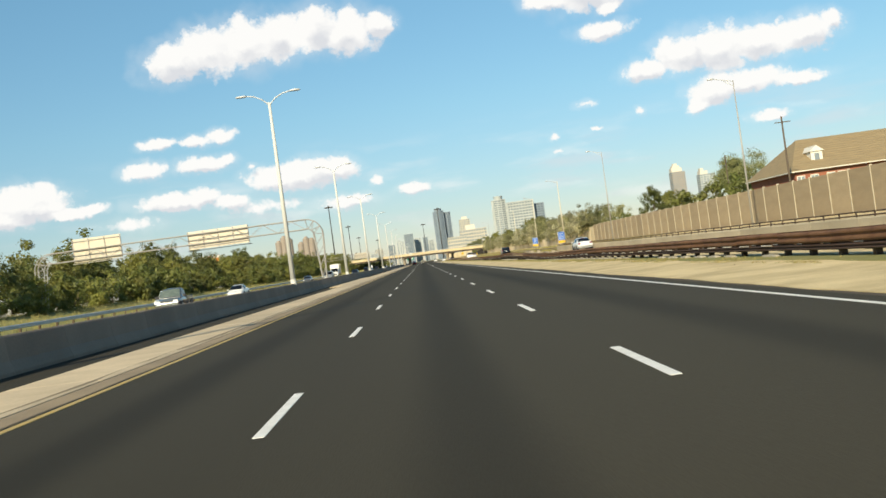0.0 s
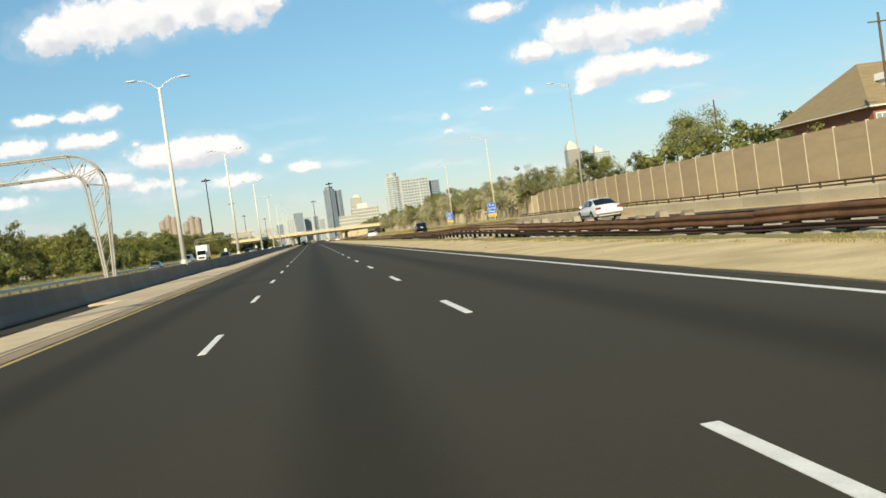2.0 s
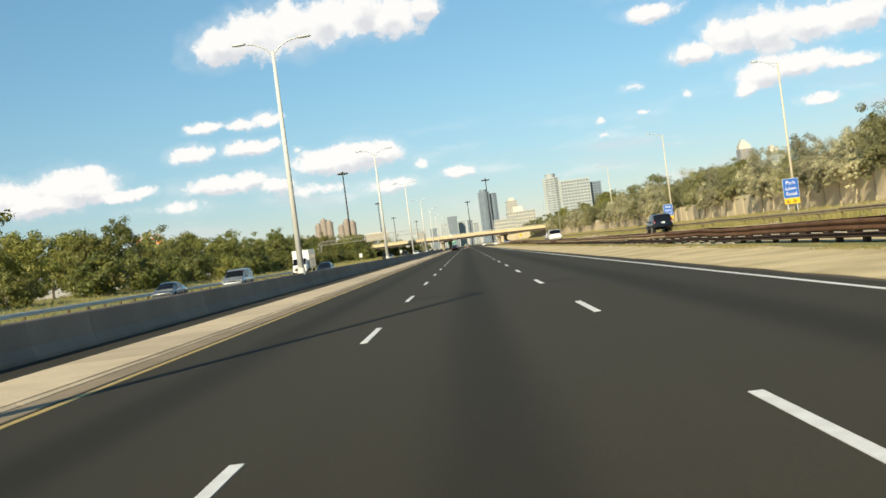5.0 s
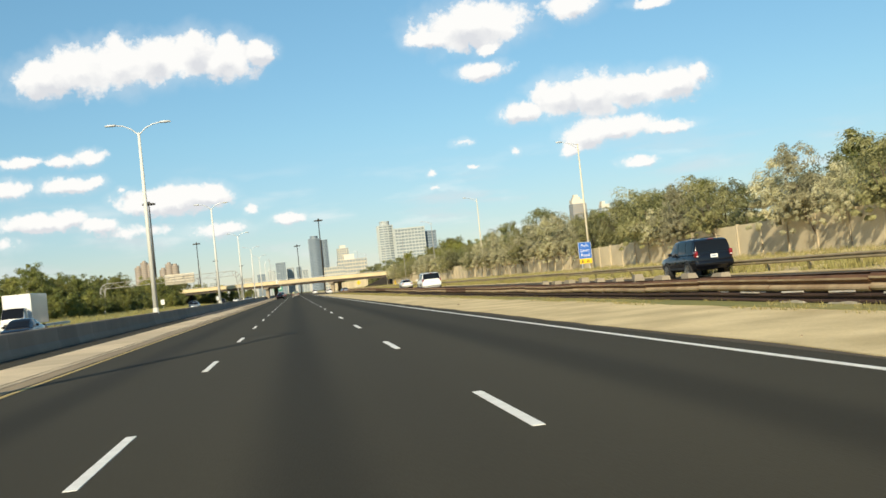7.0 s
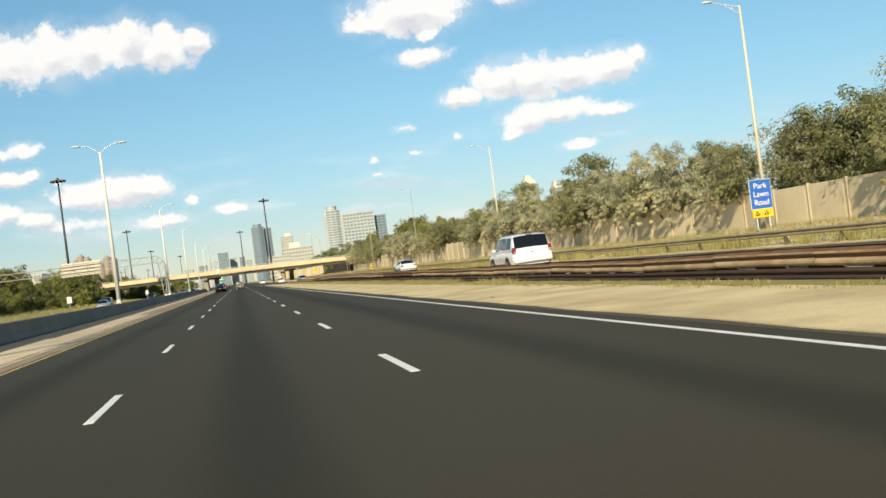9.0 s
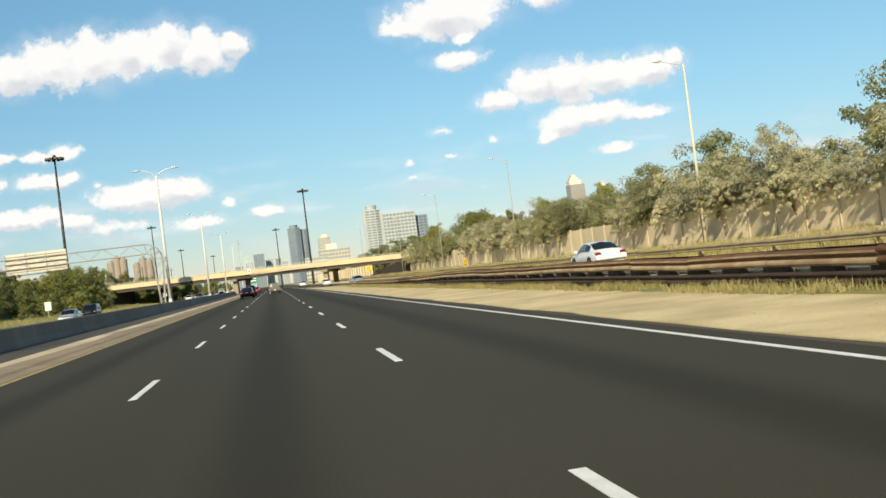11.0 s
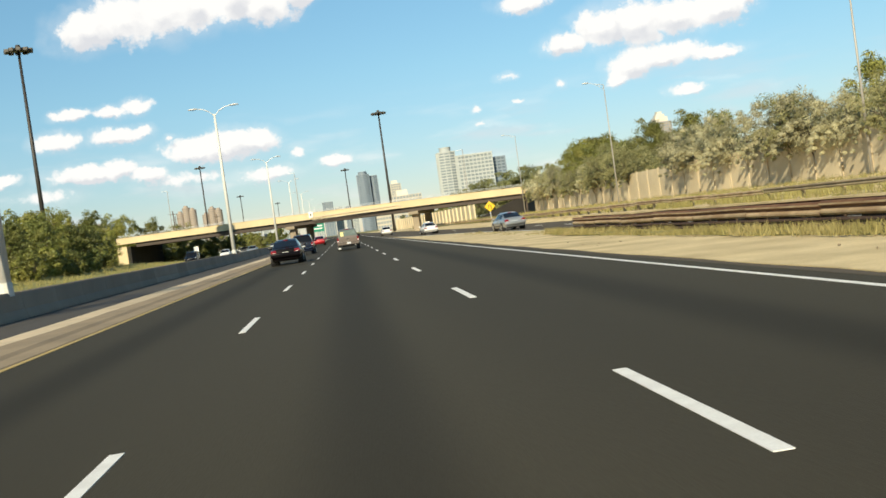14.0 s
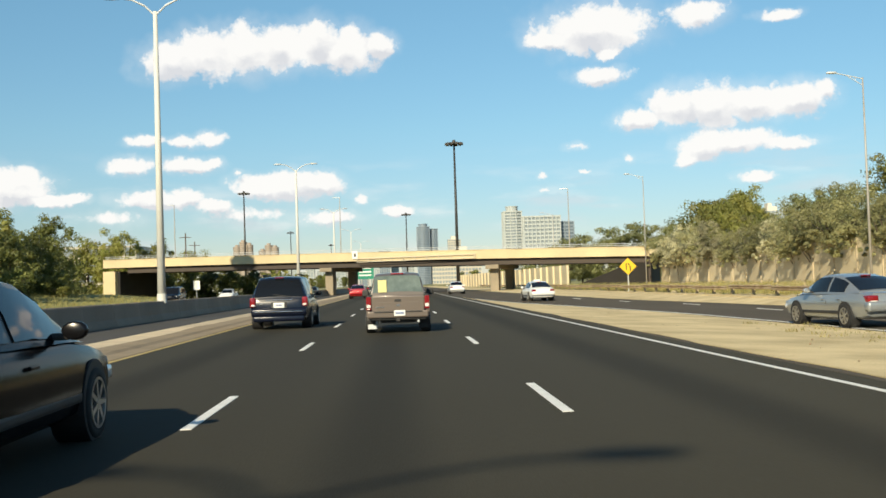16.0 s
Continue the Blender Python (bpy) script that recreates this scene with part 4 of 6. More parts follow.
def put(kinds, x, y, z, s):
    i = rs.randrange(len(kinds))
    spin = rs.uniform(0, 360)
    if kinds is SHRUBS:      # these all lean over the wall
        spin = (spin - 180) * 0.16
    m = pose(x, y, z, 0, 0, spin) @ Matrix.Diagonal((s * rs.uniform(0.9, 1.12), s * rs.uniform(0.9, 1.12), s, 1))
    if not kinds[i].get("placed"):
        kinds[i]["placed"] = 1
        firsts.append((kinds[i], m))
        return kinds[i]
    return copy_thing(kinds[i], m)


def verge_z(x):
    return float(np.interp(-x, (27.6, 42.0, 75.0), (0.02, 1.3, 1.5)))


def bank_z(x):
    return 1.6 + 0.8 * (x - 37.25) / 92.75


# shrubs behind and over the noise wall
y = 228.0
while y < 590:
    x = WX + rs.uniform(0.4, 1.4)
    grow = 1.08 if y < 246 else 0.94 if y < 290 else 1.06 if y < 365 else 0.98 if y < 480 else 1.04 if y < 535 else 0.92
    bare = any(a < y < b for a, b in ((268, 280), (303, 319), (416, 430), (500, 517)))     # stretches where nothing hangs over the wall
    if bare:
        for back in (2.8, 5.5):
            put(SHRUBS_BACK, x + back, y + rs.uniform(-1, 1), bank_z(x), grow * rs.uniform(0.78, 1.02))
    else:
        put(SHRUBS, x, y, bank_z(x) + 0.6 * dip(y), grow * rs.uniform(0.66, 1.0))
    if rs.random() < 0.8:
        x = WX + rs.uniform(4.5, 7)
        put(SHRUBS_BACK, x, y + rs.uniform(-2, 2), bank_z(x), grow * rs.uniform(0.74, 1.0))
    y += rs.uniform(3.0, 5.8)
for x, y, s in ((43, 298, 0.9), (45, 341, 0.85), (44, 371, 1.3), (44, 386, 0.72), (43.5, 402, 1.22), (44, 420, 1.08), (45, 441, 0.95), (43.5, 454, 0.95), (44, 470, 1.0), (44, 486, 0.85), (44, 505, 0.95), (44.5, 517, 1.1), (45.5, 537, 1.22), (46, 547, 1.12), (45, 557, 1.1), (41.5, 564, 1.2), (41.5, 573, 1.1), (46, 582, 0.7)):
    put(WALL_TREES, x, y, bank_z(x), 0.78 * s)
for x, yy, s in ((57, 240, 0.5), (50, 249, 0.45), (71.5, 315, 1.05), (63.6, 250, 0.66), (67, 256, 0.64), (78, 322, 1.0)):
    put(TREES, x, yy, bank_z(x), s)
UMBRELLA[0].matrix_world = pose(92, 294, bank_z(92)) @ Matrix.Diagonal((1.62, 1.62, 1.58, 1))
for x, yy, s in ((42, 150, 0.9), (44.5, 146, 0.95), (41, 140, 0.8), (42, 132, 0.9), (46, 178, 0.9), (43, 200, 0.9), (42, 212, 1.0), (41, 221, 0.9), (55, 192, 1.9), (59, 189, 2.0), (63, 186, 2.0), (51, 196, 1.8)):
    put(BUSHES, x, yy, bank_z(x), s)
# trees beyond the oncoming carriageway
y = 45.0
while y < 578:
    for k in range(rs.randrange(2, 4)):
        x = rs.uniform(-51, -43)
        put(TREES, x, min(588, y + 4.2 * k), verge_z(x) - 0.15, rs.uniform(0.55, 0.86))
        x = rs.uniform(-42, -39)
        put(BUSHES, x, min(590, y + 4.2 * k + rs.uniform(-2, 2)), verge_z(x), rs.uniform(0.8, 1.35))
    x = rs.uniform(-66, -55)
    put(TREES_BACK, x, min(590, y + rs.uniform(-3, 8)), verge_z(x), rs.uniform(0.85, 1.12))
    y += rs.uniform(13, 20)
for x, y, s in ((-52, 590, 0.95), (-57, 600, 1.1), (-63, 585, 1.15), (-54.5, 611, 1.0), (-39.5, 552, 0.85), (-41, 536, 0.85), (-46, 570, 0.9), (-40, 520, 0.8), (-46, 564, 1.25), (-49, 556, 1.25), (-43.5, 577, 1.0), (-44, 546, 1.05)):
    put(TREES, x, y, verge_z(x) if y < 592 else -0.1, 0.85 * s)
for x, y, s in ((-48.5, 604, 0.9), (-45.5, 596, 0.8), (-36.5, 545, 0.9), (-35.5, 530, 0.9), (-37, 515, 1.0), (-38, 500, 0.9), (-36.5, 487, 0.7)):
    put(BUSHES, x, y, verge_z(x) if y < 592 else -0.1, s)
for x, y, s in ((-64, 640, 1.6), (-58, 645, 1.7), (-52, 642, 1.85), (-46, 648, 1.6), (-40, 650, 1.2), (-34, 655, 1.0)):
    put(TREES, x, y, -0.2, 0.74 * s)
for x, y, s in ((-45, 636, 1.6), (-41, 633, 1.5), (-37, 634, 1.7), (-33, 631, 1.5), (-29, 630, 1.4), (-25, 629, 1.5), (-20.5, 640, 1.2)):
    put(BUSHES, x, y, -0.2, s)
for x, y, s in ((33, 642, 1.02), (37, 650, 1.12), (31, 668, 0.9), (41, 642, 1.22), (45.5, 640, 1.28), (50, 634, 1.2)):
    put(PALE, x, y, -0.2, s)
for x, y, s in ((80, 718, 1.85), (78, 703, 1.9), (77, 690, 1.8), (75, 676, 1.72), (75, 661, 1.5), (74, 648, 1.4), (75, 634, 1.42), (74, 620, 1.3), (73, 607, 1.1)):
    put(TREES, x, y, -0.2, s)
# woods further off
for k in range(70):
    put(FAR_TREES, -rs.uniform(44, 170), rs.uniform(820, 1550), -0.3, rs.uniform(0.8, 1.2))
for k in range(60):
    put(FAR_TREES, rs.uniform(50, 190), rs.uniform(820, 1450), -0.3, rs.uniform(0.8, 1.2))
for ob, m in firsts:
    ob.matrix_world = m

# ---- lamp posts ----
def twin_lamp(m):
    t = thing("street_lamp", m, "tall pale twin-arm street lamp standing on the median barrier", "street lamp", "median lamps")
    part("pole", tube((0, 0, 0.85), (0, 0, 14.7), 0.2, 0.1, 12), M_pole, t, smooth=True)
    part("base", tube((0, 0, 0.8), (0, 0, 1.25), 0.24, 0.22, 12), M_pole, t)
    for s in (-1, 1):
        bm = bmesh.new()
        pts = [(0, 0, 14.5), (0.5 * s, 0, 14.98), (1.1 * s, 0, 15.28), (1.75 * s, 0, 15.38)]
        for a, b in zip(pts, pts[1:]):
            add_tube(bm, a, b, 0.052, 0.042, 8)
        part("arm", bm, M_galv, t)
        bm = bmesh.new()
        add_loft(bm, [[(x * s, w * math.cos(q), 15.38 + dz + h * math.sin(q)) for q in (i * math.pi / 4 for i in range(8))]
                      for x, w, h, dz in ((1.6, 0.08, 0.06, 0), (1.75, 0.16, 0.09, 0), (2.1, 0.19, 0.1, 0), (2.4, 0.13, 0.07, -0.01), (2.47, 0.05, 0.03, -0.01))])
        part("luminaire", bm, M_galv, t, smooth=True)
    return t


lamp = twin_lamp(pose(barrier_x(23.2), 23.2, 0))
for y in (79.0, 138.0, 201.2, 274.8, 347.5, 423, 493, 562, 632, 702, 772, 842, 912):
    copy_thing(lamp, pose(barrier_x(y), y, 0, 0, 0, random.uniform(-3, 3)))


def side_lamp(m, cream):
    t = thing("street_lamp", m, "tall cream street lamp with a single braced grey arm" if cream else "tall slender grey street lamp with a braced arm", "street lamp", "side road lamps")
    part("pole", tube((0, 0, -0.1), (0, 0, 15.2), 0.14 if cream else 0.11, 0.075 if cream else 0.05, 10), M_lamp_cream if cream else M_gantry, t, smooth=True)
    bm = bmesh.new()
    add_tube(bm, (0, 0, 15.1), (-2.0, 0, 15.55), 0.04, 0.035, 7)
    add_tube(bm, (0, 0, 14.6), (-1.1, 0, 15.3), 0.03, 0.03, 7)
    add_tube(bm, (-0.55, 0, 14.95), (-0.55, 0, 15.2), 0.025, 0.025, 6)
    part("arm", bm, M_galv, t)
    bm = bmesh.new()
    add_loft(bm, [[(x, w * math.cos(q), 15.58 + h * math.sin(q)) for q in (i * math.pi / 4 for i in range(8))]
                  for x, w, h in ((-1.9, 0.06, 0.05), (-2.05, 0.15, 0.09), (-2.4, 0.18, 0.1), (-2.65, 0.1, 0.06), (-2.7, 0.04, 0.03))])
    part("luminaire", bm, M_galv, t, smooth=True)
    return t


slamp = side_lamp(pose(34.0, 107, 0.2), False)
slamp_cream = None
for y, x in ((175.8, 32.2), (243, 33.4), (313.6, 35.0), (388.8, 35.9), (456.8, 36.0), (517.8, 34.7), (588, 35), (660, 33)):
    m = pose(x, y, 0.2 if y < 600 else -0.2)
    if not 200 < y < 430:
        copy_thing(slamp, m)
    elif slamp_cream:
        copy_thing(slamp_cream, m)
    else:
        slamp_cream = side_lamp(m, True)


def mast(m, h):
    t = thing("light_mast", m, "high dark light mast with a ring of floodlights", "light mast", "high light masts")
    part("pole", tube((0, 0, 0), (0, 0, h), 0.42, 0.2, 10), M_dark_metal, t, smooth=True)
    bm = bmesh.new()
    add_tube(bm, (0, 0, h - 0.9), (0, 0, h - 0.55), 1.15, 1.35, 16)
    add_tube(bm, (0, 0, h - 0.5), (0, 0, h + 0.1), 0.5, 0.3, 12)
    part("ring", bm, M_dark_metal, t)
    for k in range(10):
        a = k * math.pi / 5
        ob = part("floodlight", box((math.cos(a) * 1.75, math.sin(a) * 1.75, h - 0.85), (0.75, 0.75, 0.55), 0.1), M_dark_metal, t)
    return t


for x, y, h in ((-45.3, 555, 36.8), (-53.5, 818, 36.3), (-58.5, 1030, 33), (14.3, 685, 34.4), (4.9, 912, 33.4), (-48, 1220, 33)):
    mast(pose(x, y, 0), h)

# ---- sign gantries over the oncoming carriageway ----
def gantry(y, signs, x_in=-10.7, x_out=-40.0):
    t = thing("sign_gantry", pose(0, y, 0), "steel truss sign gantry with curved corners and sign backs", "sign gantry", "sign gantries")
    top, low = 7.25, 6.2
    for dy in (-0.45, 0.45):
        for xa, s in ((x_in, -1), (x_out, 1)):
            bm = bmesh.new()
            outer, inner = [], []
            for k in range(7):
                a = k * math.pi / 12
                outer.append((xa + s * (1.7 - 1.7 * math.cos(a)), dy, top - 1.7 + 1.7 * math.sin(a)))
                inner.append((xa + s * (1.7 - 0.75 * math.cos(a)), dy, top - 1.7 + 0.72 * math.sin(a)))
            for chain in (outer, inner):
                for a, b in zip(chain, chain[1:]):
                    add_tube(bm, a, b, 0.055, 0.055, 6)
            for a, b, c in zip(outer[::2], inner[1::2], outer[2::2]):
                add_tube(bm, a, b, 0.025, 0.025, 5)
                add_tube(bm, b, c, 0.025, 0.025, 5)
            add_tube(bm, outer[0], (xa + s * 0.25, dy * 0.5, 0.0), 0.06, 0.06, 6)
            add_tube(bm, inner[0], (xa + s * 0.55, dy * 0.5, 0.0), 0.06, 0.06, 6)
            for q in range(5):
                f0, f1 = q / 5, (q + 1) / 5
                oa = Vector(outer[0]).lerp(Vector((xa + s * 0.25, dy * 0.5, 0.0)), f0)
                ib = Vector(inner[0]).lerp(Vector((xa + s * 0.55, dy * 0.5, 0.0)), f1)
                add_tube(bm, oa, ib, 0.02, 0.02, 5)
            part("side_frame", bm, M_gantry, t)
        bm = bmesh.new()
        xa, xb = x_out + 1.7, x_in - 1.7
        add_tube(bm, (xa, dy, top), (xb, dy, top), 0.055, 0.055, 6)
        add_tube(bm, (xa, dy, low + 0.02), (xb, dy, low + 0.02), 0.055, 0.055, 6)
        n = 9
        for k in range(n):
            u0, u1 = xa + (xb - xa) * k / n, xa + (xb - xa) * (k + 1) / n
            add_tube(bm, (u0, dy, low), ((u0 + u1) / 2, dy, top), 0.02, 0.02, 5)
            add_tube(bm, ((u0 + u1) / 2, dy, top), (u1, dy, low), 0.02, 0.02, 5)
        part("truss", bm, M_gantry, t)
    bm = bmesh.new()
    for k in range(12):
        u = x_out + 1.7 + (x_in - x_out - 3.4) * k / 11
        add_tube(bm, (u, -0.45, top), (u, 0.45, top), 0.02, 0.02, 5)
        add_tube(bm, (u, -0.45, low), (u, 0.45, low), 0.02, 0.02, 5)
    part("cross_brace", bm, M_gantry, t)
    for xa, xb, za, zb in signs:
        n = max(2, round((xb - xa) / 1.8))
        panel = part("sign_panel", box(((xa + xb) / 2, 0.62, (za + zb) / 2), (xb - xa, 0.05, zb - za), 0.01), M_sign_back, t, "bare aluminium back of a road sign")
        for k in range(n + 1):
            part("stiffener", box((xa + 0.06 + (xb - xa - 0.12) * k / n, 0.55, (za + zb) / 2), (0.07, 0.09, zb - za - 0.05), 0.01), M_gantry, panel)
        for z in (za + 0.25, (za + zb) / 2, zb - 0.25):
            part("rail", box(((xa + xb) / 2, 0.53, z), (xb - xa, 0.05, 0.08), 0.01), M_gantry, panel)
        part("walkway", box(((xa + xb) / 2, 0.95, za - 0.12), (xb - xa + 0.3, 0.5, 0.06), 0.01), M_gantry, t)
    return t


gantry(109.6, ((-24.2, -17.8, 5.72, 7.6), (-36.2, -31.1, 6.0, 8.45)), x_in=-10.05)
gantry(420.0, ((-26.8, -20.6, 5.7, 7.8),), x_in=-10.95)


# ---- road signs ----
def text_ob(s, size, mat, parent, m, name="lettering"):
    cu = bpy.data.curves.new(name, "FONT")
    cu.body, cu.size, cu.extrude, cu.align_x, cu.align_y = s, size, 0.004, "CENTER", "CENTER"
    tmp = bpy.data.objects.new("t", cu)
    scene.collection.objects.link(tmp)
    dg = bpy.context.evaluated_depsgraph_get()
    me = bpy.data.meshes.new_from_object(tmp.evaluated_get(dg))
    bpy.data.objects.remove(tmp)
    me.materials.clear()
    me.materials.append(mat)
    ob = new(name, me)
    ob.parent = parent
    ob.matrix_basis = m
    return ob


def exit_sign(x, y):
    t = thing("exit_sign", pose(x, y, 0.2), "blue road name sign with a yellow exit panel below", "road sign", "exit signs")
    for s in (-0.45, 0.45):
        part("post", tube((s, 0.06, -0.2), (s, 0.06, 3.4), 0.045, 0.045, 8), M_galv, t)
    bl = part("blue_panel", box((0, 0, 2.45), (1.5, 0.04, 1.9), 0.015), M_blue_sign, t)
    part("white_border", box((0, 0.012, 2.45), (1.56, 0.03, 1.96), 0.015), M_white_sign, bl)
    for k, w in enumerate(("Park", "Lawn", "Road")):
        text_ob(w, 0.52, M_white_sign, bl, pose(0, -0.024, 3.0 - 0.55 * k, 90, 0, 0))
    ye = part("yellow_panel", box((0, 0, 1.2), (1.5, 0.04, 0.56), 0.015), M_yellow_sign, t)
    for s in (-0.35, 0.3):
        bm = bmesh.new()
        add_box(bm, (s, -0.024, 1.2), (0.08, 0.01, 0.34), 0, Matrix.Rotation(radians(-40), 3, "Y"))
        add_box(bm, (s - 0.1, -0.024, 1.08), (0.2, 0.01, 0.07))
        add_box(bm, (s - 0.16, -0.024, 1.13), (0.07, 0.01, 0.2))
        part("arrow", bm, M_black_mark, ye)
    return t


exit_sign(32.4, 240.7)
exit_sign(34.2, 312.6)
t = thing("warning_sign", pose(21.0, 536.5, 0.05), "yellow diamond lane warning sign on a steel post", "road sign")
part("post", tube((0, 0.05, -0.1), (0, 0.05, 2.4), 0.05, 0.05, 8), M_galv, t)
dm = part("diamond", box((0, 0, 2.25), (1.1, 0.03, 1.1), 0.02, Matrix.Rotation(radians(45), 3, "Y")), M_yellow_sign, t)
bm = bmesh.new()
add_box(bm, (-0.16, -0.022, 2.25), (0.08, 0.01, 0.6), 0)
add_box(bm, (0.2, -0.022, 2.0), (0.09, 0.01, 0.42), 0)
add_box(bm, (0.12, -0.022, 2.36), (0.09, 0.01, 0.4), 0, Matrix.Rotation(radians(-35), 3, "Y"))
part("symbol", bm, M_black_mark, dm)
t = thing("chevron_sign", pose(22.5, 427, 0.1), "yellow and black chevron marker on a short post", "road sign")
part("post", tube((0, 0.04, -0.1), (0, 0.04, 1.6), 0.04, 0.04, 8), M_galv, t)
pn = part("panel", box((0, 0, 1.12), (0.46, 0.03, 0.86), 0.01), M_yellow_sign, t)
for k in range(3):
    bm = bmesh.new()
    add_box(bm, (-0.11, -0.02, 0.84 + 0.27 * k), (0.27, 0.012, 0.1), 0, Matrix.Rotation(radians(35), 3, "Y"))
    add_box(bm, (0.11, -0.02, 0.84 + 0.27 * k), (0.27, 0.012, 0.1), 0, Matrix.Rotation(radians(-35), 3, "Y"))
    part("chevron", bm, M_black_mark, pn)
t = thing("overhead_sign", pose(-7.4, 690, 0), "green overhead road sign on a steel post", "road sign")
part("post", tube((-3.4, 0.2, -0.3), (-3.4, 0.2, 6.4), 0.16, 0.12, 8), M_galv, t)
part("arm", tube((-3.4, 0.2, 5.0), (2.0, 0.2, 5.0), 0.1, 0.1, 8), M_galv, t)
pn = part("panel", box((0, 0, 4.6), (4.2, 0.1, 3.4), 0.02), M_green_sign, t)
for z in (5.5, 4.6, 3.8):
    part("text_bar", box((0.1, -0.06, z), (2.9, 0.02, 0.32)), M_white_sign, pn)
for x, y, z in ((-34.3, 475.6, 0.2), (-28.8, 596, 0.0)):
    t = thing("small_sign", pose(x, y, z), "small blank sign seen from behind on a post", "road sign", "small signs")
    part("post", tube((0, -0.04, -0.1), (0, -0.04, 2.7), 0.04, 0.04, 8), M_galv, t)
    part("panel", box((0, 0, 2.2), (0.95, 0.03, 1.3), 0.02), M_white_sign, t)
t = thing("billboard", pose(-80, 401.6, 0.5), "orange and white billboard on a lattice of posts", "billboard")
pn = part("panel", box((0, 0, 12.0), (6.6, 0.25, 3.3), 0.05), M_orange, t)
part("header", box((0, -0.14, 13.2), (6.6, 0.05, 0.7), 0.01), M_white_sign, pn)
part("text_bar", box((-0.3, -0.14, 12.2), (4.8, 0.05, 0.5), 0.01), M_white_sign, pn)
part("text_bar", box((0.2, -0.14, 11.2), (5.4, 0.05, 0.35), 0.01), M_white_sign, pn)
for s in (-2, 0, 2):
    part("post", tube((s, 0.2, -1), (s, 0.2, 10.6), 0.16, 0.14, 8), M_dark_metal, t)
    part("brace", tube((s, 1.6, -1), (s, 0.25, 8), 0.08, 0.08, 6), M_dark_metal, t)

# Near-black tone paints in the shade under the bridge deck.
M_dark_slope = shader("shaded_slope_paving", (0.022, 0.02, 0.018), 0.95, coarse=0.5, fine=10, amount=0.5, bump=0.2)
# ---- bridge over all carriageways ----
SKEW = math.degrees(math.atan(-0.36))
bridge = thing("bridge", pose(0, 601, 0, 0, 0, SKEW), "beige concrete road bridge on dark girders and piers", "bridge")


def deck_z(x):
    """Top of the parapet: a gentle crown, falling to the right."""
    return 6.95 - 0.0155 * (x + 45) - 0.0001 * (x + 6) ** 2


def deck_run(y0, y1, above, below, x0=-51.2, x1=37.8, n=24):
    rings = []
    for k in range(n + 1):
        x = x0 + (x1 - x0) * k / n
        z = deck_z(x)
        rings.append([(x, y0, z - below), (x, y1, z - below), (x, y1, z - above), (x, y0, z - above)])
    return add_loft(bmesh.new(), rings)


part("front_parapet", deck_run(-0.15, 0.25, 0.0, 1.25), M_beige, bridge)
part("parapet_cap", deck_run(-0.22, 0.32, -0.1, 0.0), M_beige, bridge)
part("rear_parapet", deck_run(13.6, 14.0, 0.0, 1.25), M_beige, bridge)
part("deck", deck_run(0.25, 13.6, 0.95, 1.3), M_asphalt_old, bridge)
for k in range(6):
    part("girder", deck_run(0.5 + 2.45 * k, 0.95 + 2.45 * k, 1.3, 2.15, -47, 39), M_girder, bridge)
for z in (0.3, 0.55):
    part("handrail", add_loft(bmesh.new(), [[(x, 0.1 + 0.035 * math.cos(q), deck_z(x) + z + 0.035 * math.sin(q)) for q in (0.3, 1.55, 2.8, 4.05, 5.3)]
                                            for x in (-51 + 88.6 * k / 24 for k in range(25))]), M_galv, bridge)
for k in range(36):
    xa = -50.6 + 2.5 * k
    part("rail_post", tube((xa, 0.1, deck_z(xa) + 0.05), (xa, 0.1, deck_z(xa) + 0.56), 0.03, 0.03, 5), M_galv, bridge)
for x in (-11.6, 14.9):
    zt = deck_z(x) - 2.15
    for yy in (2.2, 11.4):
        part("pier", box((x, yy, zt / 2 - 0.2), (1.3, 1.3, zt + 0.4), 0.12), M_pier, bridge)
    part("pier_cap", box((x, 6.8, zt - 0.3), (2.0, 13.0, 0.6), 0.05), M_pier, bridge)
part("abutment", box((-50.1, 6.9, 2.2), (2.3, 14.2, 5.6), 0.05), M_beige, bridge)
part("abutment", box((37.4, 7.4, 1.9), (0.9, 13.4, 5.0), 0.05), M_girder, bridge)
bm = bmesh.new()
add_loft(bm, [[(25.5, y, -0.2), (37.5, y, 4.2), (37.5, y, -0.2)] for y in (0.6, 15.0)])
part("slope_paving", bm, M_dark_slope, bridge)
# Same tone darkens the recess behind the abutment.
part("back_wall", box((-48.7, 7.2, 2.3), (0.5, 13.4, 5.2), 0.03), M_dark_slope, bridge, "inner face of the abutment with its shade painted in")
# inspection frame hung on the parapet
bm = bmesh.new()
for z in (4.95, 5.5):
    add_box(bm, (3.3, -0.5, z), (18.6, 0.09, 0.09))
for k in range(11):
    add_box(bm, (-6.0 + 1.86 * k, -0.5, 5.22), (0.09, 0.09, 0.6))
for k in range(4):
    add_box(bm, (-5.5 + 5.9 * k, -0.3, 5.5), (0.07, 0.5, 0.07))
part("hung_frame", bm, M_sign_back, bridge)
pl = part("hung_sign", box((-6.4, -0.3, 6.05), (0.9, 0.08, 1.2), 0.02), M_white_sign, bridge)
part("sign_mark", box((-6.4, -0.36, 6.05), (0.3, 0.02, 0.5)), M_black_mark, pl)
for x in (-38, -9.0, 26.5):
    bp = part("lamp_pole", tube((x, 0.5, deck_z(x) - 1), (x, 0.5, deck_z(x) + 8.6), 0.1, 0.055, 8), M_gantry, bridge)
    part("lamp_head", box((x - 0.6, 0.5, deck_z(x) + 8.65), (1.3, 0.2, 0.1), 0.03), M_galv, bp)

